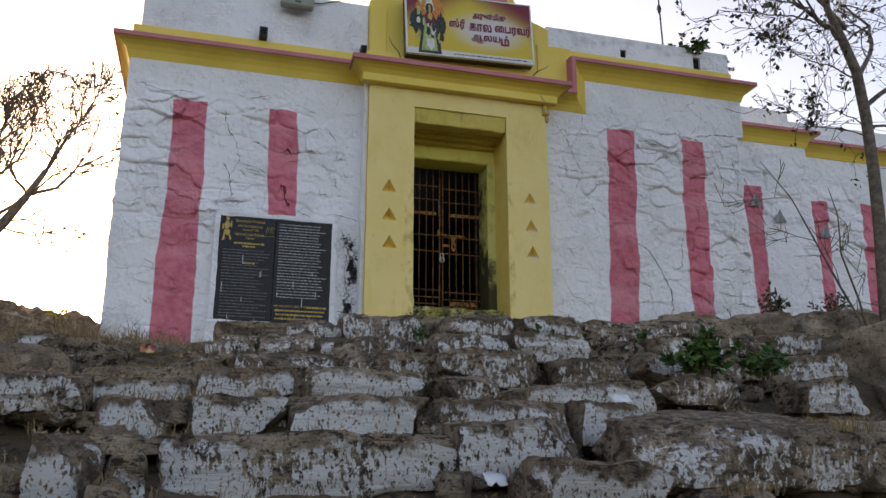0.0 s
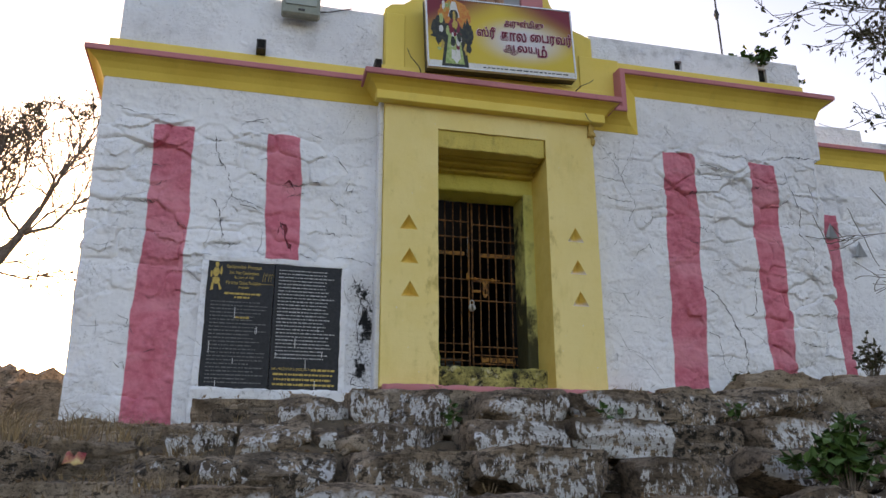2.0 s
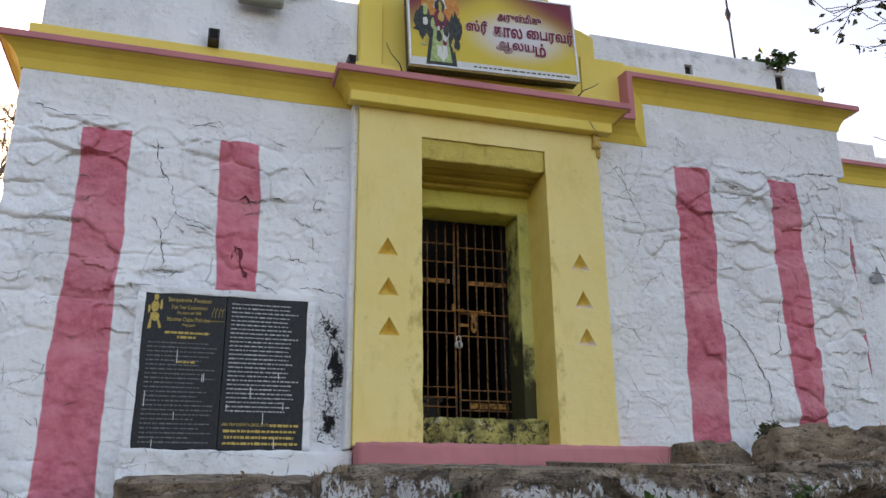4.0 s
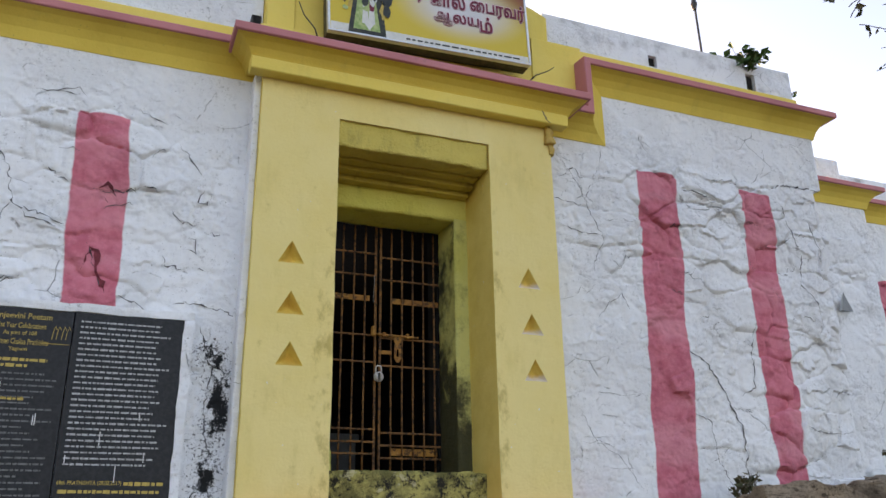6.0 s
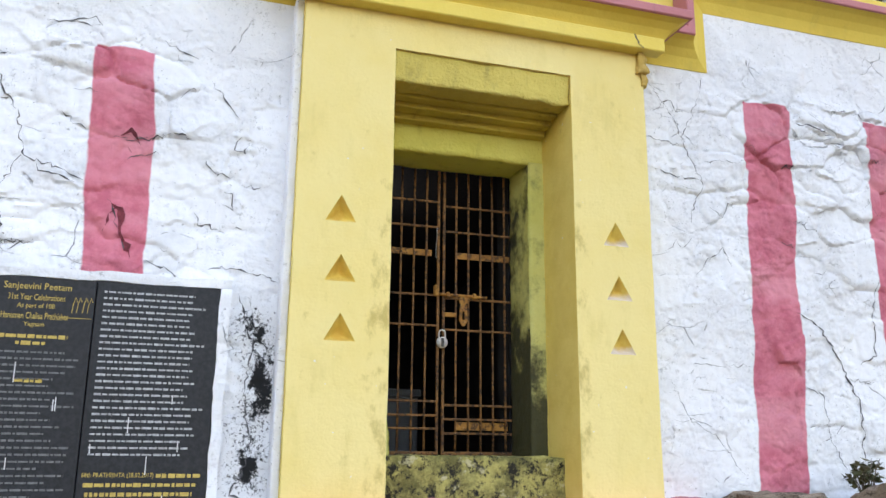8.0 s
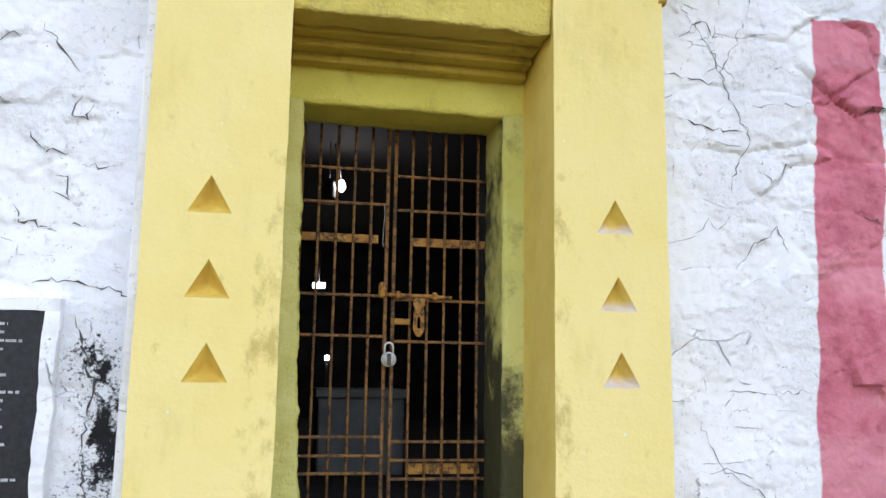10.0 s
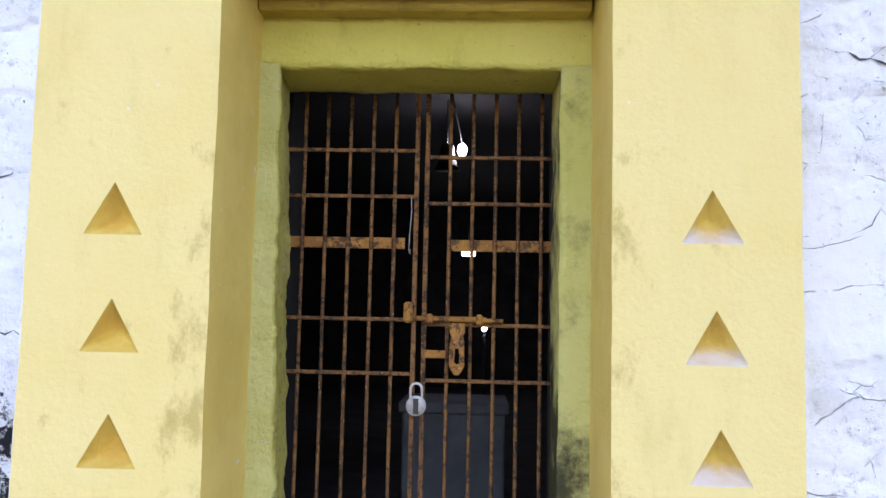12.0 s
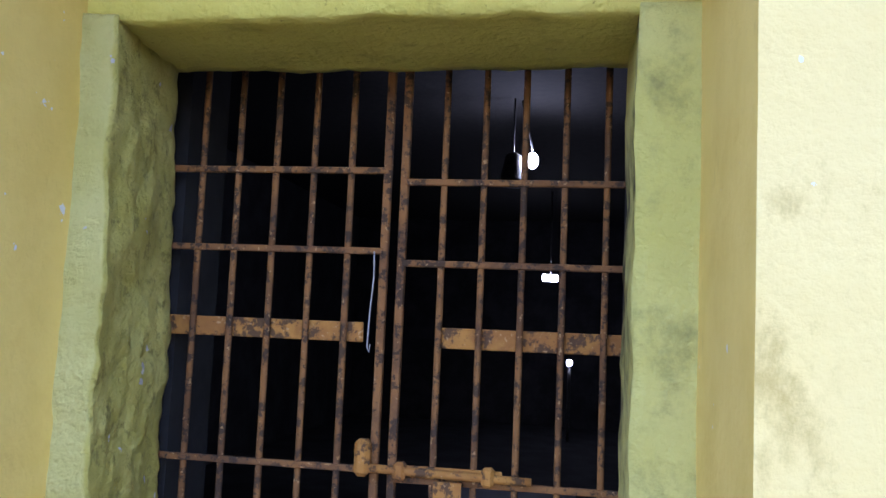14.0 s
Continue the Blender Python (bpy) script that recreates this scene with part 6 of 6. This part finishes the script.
for _ in range(3200):
    x, y = lit.uniform(-2.4, 0.5), lit.uniform(3.9, 8.0)
    if noise.noise((x * 1.3, y * 1.3, 6)) > -0.15:
        leaf(bm, (x, y, surface(x, y) + lit.uniform(0.0, 0.012)), (lit.uniform(-1, 1), lit.uniform(-1, 1), lit.uniform(-0.2, 0.6)), lit.uniform(0.018, 0.045), lit, 0.45)
tagged(part("leaf_litter", bm, M_LITTER), "dry brown dead leaves strewn between the stones", "leaves", kind="stuff")


def bush(name, x, y, z, rx, rz, stems, leaves, size, label, material=M_LEAF, seed=1, category="plant", ry=None, up=0.7):
    """A leafy weed: thin stems from one foot, leaves along them."""
    rng = random.Random(seed)
    ob = thing(name, label, category)
    bl = bmesh.new()
    for _ in range(stems):
        a = rng.uniform(0, math.tau)
        r = rng.uniform(0.15, 1.0)
        tip = Vector((x + rx * r * math.cos(a), y + (ry or rx) * r * math.sin(a), z + rz * rng.uniform(0.4, 1.0) * (1.1 - 0.5 * r)))
        foot = Vector((x + 0.02 * math.cos(a), y + 0.02 * math.sin(a), z - 0.04))
        mid = foot.lerp(tip, 0.55) + Vector((0, 0, rz * 0.18))
        bs = bmesh.new()
        tube(bs, [foot, mid, tip], [0.004, 0.003, 0.0015], 4)
        part("stem", bs, M_BARK, ob)
        for _ in range(leaves):
            k = rng.uniform(0.25, 1.0)
            p = foot.lerp(mid, k * 2) if k < 0.5 else mid.lerp(tip, k * 2 - 1)
            leaf(bl, p, (rng.uniform(-1, 1), rng.uniform(-1, 1), rng.uniform(-0.5, up)), size * rng.uniform(0.6, 1.2), rng, 0.62)
    part("foliage", bl, material, ob)
    return ob


bush("leafy_weed", 3.30, 4.82, 1.96, 0.30, 0.34, 34, 13, 0.075, "dark green leafy weed growing between the steps", seed=3, ry=0.2)
bush("leafy_weed", 3.72, 4.82, 1.97, 0.22, 0.26, 18, 12, 0.07, "dark green leafy weed growing between the steps", seed=4, ry=0.15)
bush("small_weed", 2.72, 5.98, 2.34, 0.16, 0.16, 12, 7, 0.06, "small green weed at the landing edge", seed=5)
bush("small_weed", 1.82, 6.18, 2.36, 0.06, 0.15, 5, 5, 0.06, "single green weed in a joint of the steps", seed=6)
bush("small_weed", 3.55, 6.02, 2.40, 0.06, 0.14, 5, 5, 0.055, "small green weed in a joint of the steps", seed=7)
bush("wall_foot_bush", 4.95, 8.02, 2.90, 0.14, 0.24, 14, 9, 0.05, "olive weed at the foot of the wall", M_DRYLEAF, 8)
bush("wall_foot_bush", 6.02, 7.66, 3.02, 0.24, 0.38, 30, 9, 0.05, "dry grey-green weed at the foot of the wall", M_DRYLEAF, 9)
bush("wall_foot_bush", 7.2, 8.1, 3.15, 0.35, 0.40, 30, 8, 0.05, "dry grey-green weed at the foot of the wall", M_DRYLEAF, 10)
bush("parapet_plant", 5.86, 8.40, 6.44, 0.30, 0.30, 34, 9, 0.085, "green plant rooted in the broken parapet", seed=11, up=0.3)
bush("parapet_plant", 6.32, 8.5, 6.30, 0.16, 0.26, 10, 8, 0.06, "small green plant behind the parapet", seed=12)
bush("yellow_flower", -0.72, 6.55, 2.44, 0.05, 0.12, 4, 4, 0.06, "small yellow-leaved weed among the rocks", M_YLEAF, 13)


# ---- trees ----
def grow(bm, tips, p, d, length, r, depth, rng, droop=0.0, spread_=0.55, wob=0.2, least=0.003):
    """A branch that bends, tapers and forks; notes where its twigs end."""
    n = 5
    pts, rad = [Vector(p)], [r]
    d = Vector(d).normalized()
    for k in range(n):
        d = (d + Vector((rng.uniform(-wob, wob), rng.uniform(-wob, wob), rng.uniform(-wob, wob) - droop))).normalized()
        pts.append(pts[-1] + d * length / n)
        rad.append(max(least, r * (1 - 0.45 * (k + 1) / n)))
    tube(bm, pts, rad, 7 if r > 0.03 else 5 if r > 0.012 else 3)
    tips += [(q, d) for q in pts[2:]] if depth <= 1 else []
    if depth:
        for k in range(4 if depth == 2 else 3):
            q = pts[rng.randint(2, n)]
            side = Vector((rng.uniform(-1, 1), rng.uniform(-1, 1), rng.uniform(-0.6, 1.0))).normalized()
            grow(bm, tips, q, d * (1 - spread_) + side * spread_, length * rng.uniform(0.55, 0.8), max(least, r * rng.uniform(0.48, 0.66)), depth - 1, rng, droop, spread_, wob, least)


def bough(bm, tips, pts, r, twigs, length, depth, rng, least, lift=0.35):
    """A long limb through a few places, with twigs that fork off along it."""
    pts = [Vector(p) for p in pts]
    line = []
    for a, b in zip(pts, pts[1:]):
        line += [a.lerp(b, k / 4) + Vector((rng.uniform(-1, 1), rng.uniform(-1, 1), rng.uniform(-1, 1))) * 0.012 for k in range(4)]
    line.append(pts[-1])
    n = len(line) - 1
    tube(bm, line, [max(least, r * (1 - 0.72 * k / n)) for k in range(n + 1)], 6)
    for k in range(twigs):
        i = rng.randint(n // 4, n)
        d = (line[min(i + 1, n)] - line[max(i - 1, 0)]).normalized()
        side = Vector((rng.uniform(-1, 1), rng.uniform(-0.8, 0.8), rng.uniform(-0.5, 1.0) + lift)).normalized()
        grow(bm, tips, line[i], d * 0.55 + side * 0.5, length * rng.uniform(0.6, 1.1) * (1.15 - 0.5 * i / n), max(least, r * 0.42), depth, rng, 0.0, 0.5, 0.2, least)


def tree(label, trunk, radii, limbs, leaf_n, leaf_size, leaf_mat_, seed, where=None, droop=0.0, least=0.003, boughs=()):
    rng = random.Random(seed)
    ob = thing("tree", label, "tree")
    bm = bmesh.new()
    tube(bm, [Vector(p) for p in trunk], radii, 10)
    part("trunk", bm, M_BARK, ob, "", True)
    tips = []
    bm = bmesh.new()
    for p, d, length, r, depth in limbs:
        grow(bm, tips, p, d, length, r, depth, rng, droop, least=least)
    for pts, r, twigs, length, depth, lift in boughs:
        bough(bm, tips, pts, r, twigs, length, depth, rng, least, lift)
    part("branch_crown", bm, M_BARK, ob, "fine bare branches", True)
    bl = bmesh.new()
    for q, d in tips:
        if where and not where(q):
            continue
        if rng.random() < leaf_n:
            for _ in range(rng.randint(1, 3)):
                leaf(bl, q + Vector((rng.uniform(-0.04, 0.04), rng.uniform(-0.04, 0.04), rng.uniform(-0.05, 0.02))), (rng.uniform(-1, 1), rng.uniform(-1, 1), rng.uniform(-1.2, 0.3)), leaf_size * rng.uniform(0.6, 1.3), rng, 0.55)
    part("crown", bl, leaf_mat_, ob, "sparse small leaves")
    return ob


tree("thin bare tree with few small hanging leaves", [(5.86, 6.0, 2.2), (5.90, 6.0, 2.9), (5.95, 6.0, 3.5), (5.98, 6.0, 4.1), (5.985, 6.0, 4.6), (5.955, 6.0, 5.06), (5.84, 6.0, 5.40), (5.73, 6.0, 5.68), (5.66, 6.0, 6.3)], [0.070, 0.062, 0.056, 0.052, 0.050, 0.048, 0.042, 0.032, 0.018],
     [((5.90, 6.0, 5.5), (-0.2, 0.3, 0.9), 1.1, 0.022, 4), ((5.74, 6.0, 5.7), (-0.3, -0.2, 1.0), 1.2, 0.024, 4), ((5.99, 6.0, 4.7), (0.9, 0.0, 0.6), 1.2, 0.026, 4), ((5.96, 6.0, 5.0), (0.7, 0.3, 0.9), 1.2, 0.026, 4), ((5.97, 6.0, 4.5), (0.9, -0.2, 0.2), 0.9, 0.014, 3), ((5.97, 6.0, 4.4), (-0.9, -0.1, 0.2), 0.7, 0.008, 3)],
     0.20, 0.055, M_DRYLEAF, 17, None, 0.03, 0.003,
     [([(5.86, 6.0, 5.36), (5.66, 5.98, 5.50), (5.42, 5.95, 5.60), (5.26, 5.95, 5.72), (5.0, 5.92, 6.0)], 0.030, 9, 0.55, 2, 0.1),
      ([(5.56, 5.98, 5.51), (5.2, 5.95, 5.50), (4.92, 5.9, 5.44), (4.44, 5.9, 5.40)], 0.010, 9, 0.42, 2, -0.1),
      ([(5.97, 6.0, 4.95), (5.75, 6.05, 5.10), (5.50, 6.1, 5.16), (5.2, 6.1, 5.30)], 0.010, 7, 0.4, 2, 0.1),
      ([(5.985, 6.0, 4.5), (5.7, 6.0, 4.62), (5.45, 6.05, 4.56)], 0.008, 5, 0.35, 2, 0.0)])
tree("bare dark tree with a few tufts of leaves", [(-5.2, 16.0, 2.2), (-4.5, 16.0, 4.0), (-3.95, 16.0, 5.2), (-3.42, 16.0, 5.88), (-3.12, 16.0, 6.40), (-2.86, 16.0, 6.93)], [0.17, 0.14, 0.115, 0.088, 0.068, 0.052],
     [((-4.2, 16.0, 4.6), (-0.1, 0, 1.0), 2.0, 0.07, 4), ((-4.4, 16, 4.3), (-1.0, 0, 0.7), 2.0, 0.07, 4)],
     0.3, 0.075, M_DRYLEAF, 23, lambda q: q.z > 8.45 and noise.noise(q * 1.6) > -0.02, 0.0, 0.0075,
     [([(-2.86, 16.0, 6.9), (-2.60, 16.0, 7.57), (-2.36, 16.0, 8.0), (-2.19, 16.0, 8.44), (-2.1, 16.0, 8.75)], 0.034, 12, 0.75, 2, 0.2),
      ([(-2.86, 16.0, 6.9), (-2.70, 16.0, 7.50), (-2.42, 16.1, 8.05), (-2.40, 16.1, 8.6)], 0.030, 10, 0.65, 2, 0.3),
      ([(-2.72, 16.0, 7.45), (-2.95, 16.0, 7.84), (-3.05, 16.0, 8.41), (-3.0, 16.0, 8.75)], 0.020, 8, 0.55, 2, 0.3),
      ([(-3.05, 16.0, 6.45), (-2.63, 16.0, 6.61), (-2.34, 16.0, 7.03), (-1.88, 16.0, 7.34), (-1.66, 16.0, 7.52)], 0.034, 12, 0.65, 2, 0.1),
      ([(-2.66, 16.0, 6.60), (-2.13, 16.0, 6.53), (-1.93, 16.0, 6.40)], 0.014, 5, 0.4, 1, 0.0),
      ([(-3.38, 16.0, 5.92), (-3.03, 16.0, 5.94), (-2.60, 16.0, 5.74), (-2.0, 16.0, 5.65)], 0.017, 8, 0.45, 2, -0.2),
      ([(-3.36, 16.0, 5.94), (-2.64, 16.0, 6.03), (-2.27, 16.0, 5.75), (-1.93, 16.0, 5.67)], 0.012, 5, 0.35, 1, -0.2),
      ([(-4.0, 16.1, 6.3), (-3.62, 16.1, 6.83), (-3.37, 16.0, 7.07), (-3.19, 16.0, 7.5), (-3.22, 16.0, 7.94)], 0.034, 12, 0.75, 2, 0.2),
      ([(-3.95, 16.0, 6.0), (-3.53, 16.0, 6.22), (-3.33, 16.0, 6.33), (-3.12, 16.0, 6.39)], 0.022, 3, 0.4, 1, 0.1),
      ([(-4.3, 16.0, 4.5), (-4.5, 16.1, 5.6), (-4.55, 16.1, 6.6), (-4.4, 16.0, 7.6), (-4.3, 16.0, 8.5)], 0.06, 14, 0.95, 2, 0.3),
      ([(-4.5, 16.1, 5.8), (-4.2, 16.2, 6.6), (-4.05, 16.2, 7.3), (-3.85, 16.2, 8.4)], 0.035, 13, 0.8, 2, 0.3),
      ([(-4.55, 16.0, 6.4), (-4.95, 15.9, 7.2), (-5.1, 15.9, 8.2)], 0.035, 12, 0.9, 2, 0.3),
      ([(-3.75, 16.1, 7.3), (-3.45, 16.1, 7.9), (-3.3, 16.1, 8.5)], 0.018, 8, 0.55, 2, 0.3),
      ([(-4.1, 16.0, 5.0), (-4.0, 16.1, 5.7), (-3.9, 16.1, 6.4), (-3.75, 16.1, 7.4), (-3.6, 16.1, 8.3)], 0.06, 12, 0.9, 2, 0.3)])
shrub = thing("bare_shrub", "thin leafless shrub with bare arching twigs", "shrub")
bm = bmesh.new()
tips = []
sr = random.Random(8)
tube(bm, [Vector(p) for p in ((5.70, 6.0, 2.4), (5.58, 6.0, 2.72), (5.45, 6.0, 2.95), (5.25, 6.0, 3.35), (5.06, 6.0, 3.72), (4.79, 6.0, 4.03))], [0.012, 0.011, 0.010, 0.008, 0.006, 0.003], 6)
tube(bm, [Vector(p) for p in ((5.70, 6.0, 2.4), (5.62, 6.0, 2.85), (5.50, 6.0, 3.25), (5.52, 6.0, 3.6), (5.46, 6.0, 3.85))], [0.012, 0.010, 0.008, 0.006, 0.003], 6)
for p, d in (((5.25, 6.0, 3.35), (-0.6, 0.1, 0.3)), ((5.06, 6.0, 3.72), (-0.8, 0, 0.1)), ((5.5, 6.0, 3.25), (0.5, 0, 0.8)), ((5.45, 6.0, 2.95), (-0.4, -0.2, 0.8)), ((5.58, 6, 2.72), (0.5, 0.1, 0.9))):
    grow(bm, tips, p, d, 0.4, 0.005, 2, sr)
part("stem", bm, M_BARK, shrub)

# ---- litter ----
def scrap(name, x, y, z, w, d, material, label, seed):
    rng = random.Random(seed)
    bm = bmesh.new()
    n = 5
    vs = [[bm.verts.new((x + w * (i / n - 0.5), y + d * (j / n - 0.5), z + 0.02 * noise.noise((i * 0.8, j * 0.8, seed)) + 0.05 * (j / n) + rng.uniform(-0.006, 0.006))) for i in range(n + 1)] for j in range(n + 1)]
    for j in range(n):
        for i in range(n):
            bm.faces.new((vs[j][i], vs[j][i + 1], vs[j + 1][i + 1], vs[j + 1][i]))
    ext = bmesh.ops.extrude_face_region(bm, geom=bm.faces[:])
    bmesh.ops.translate(bm, vec=(0, 0, 0.003), verts=[v for v in ext["geom"] if isinstance(v, bmesh.types.BMVert)])
    bmesh.ops.recalc_face_normals(bm, faces=bm.faces[:])
    return tagged(part(name, bm, material, None, "", True), label, "litter")


scrap("paper_scrap", 2.52, 4.46, 1.76, 0.11, 0.08, M_PAPER, "crumpled white paper scrap on a step", 3)
scrap("paper_scrap", 1.62, 3.98, 1.33, 0.10, 0.08, M_PAPER, "torn white paper scrap among the stones", 4)
scrap("empty_packet", -0.02, 5.36, 2.06, 0.08, 0.07, M_REDPACK, "crushed red and white packet on the rocks", 5)
scrap("empty_packet", 1.92, 3.8, 1.38, 0.08, 0.08, M_REDPACK, "small red packet between the stones", 6)
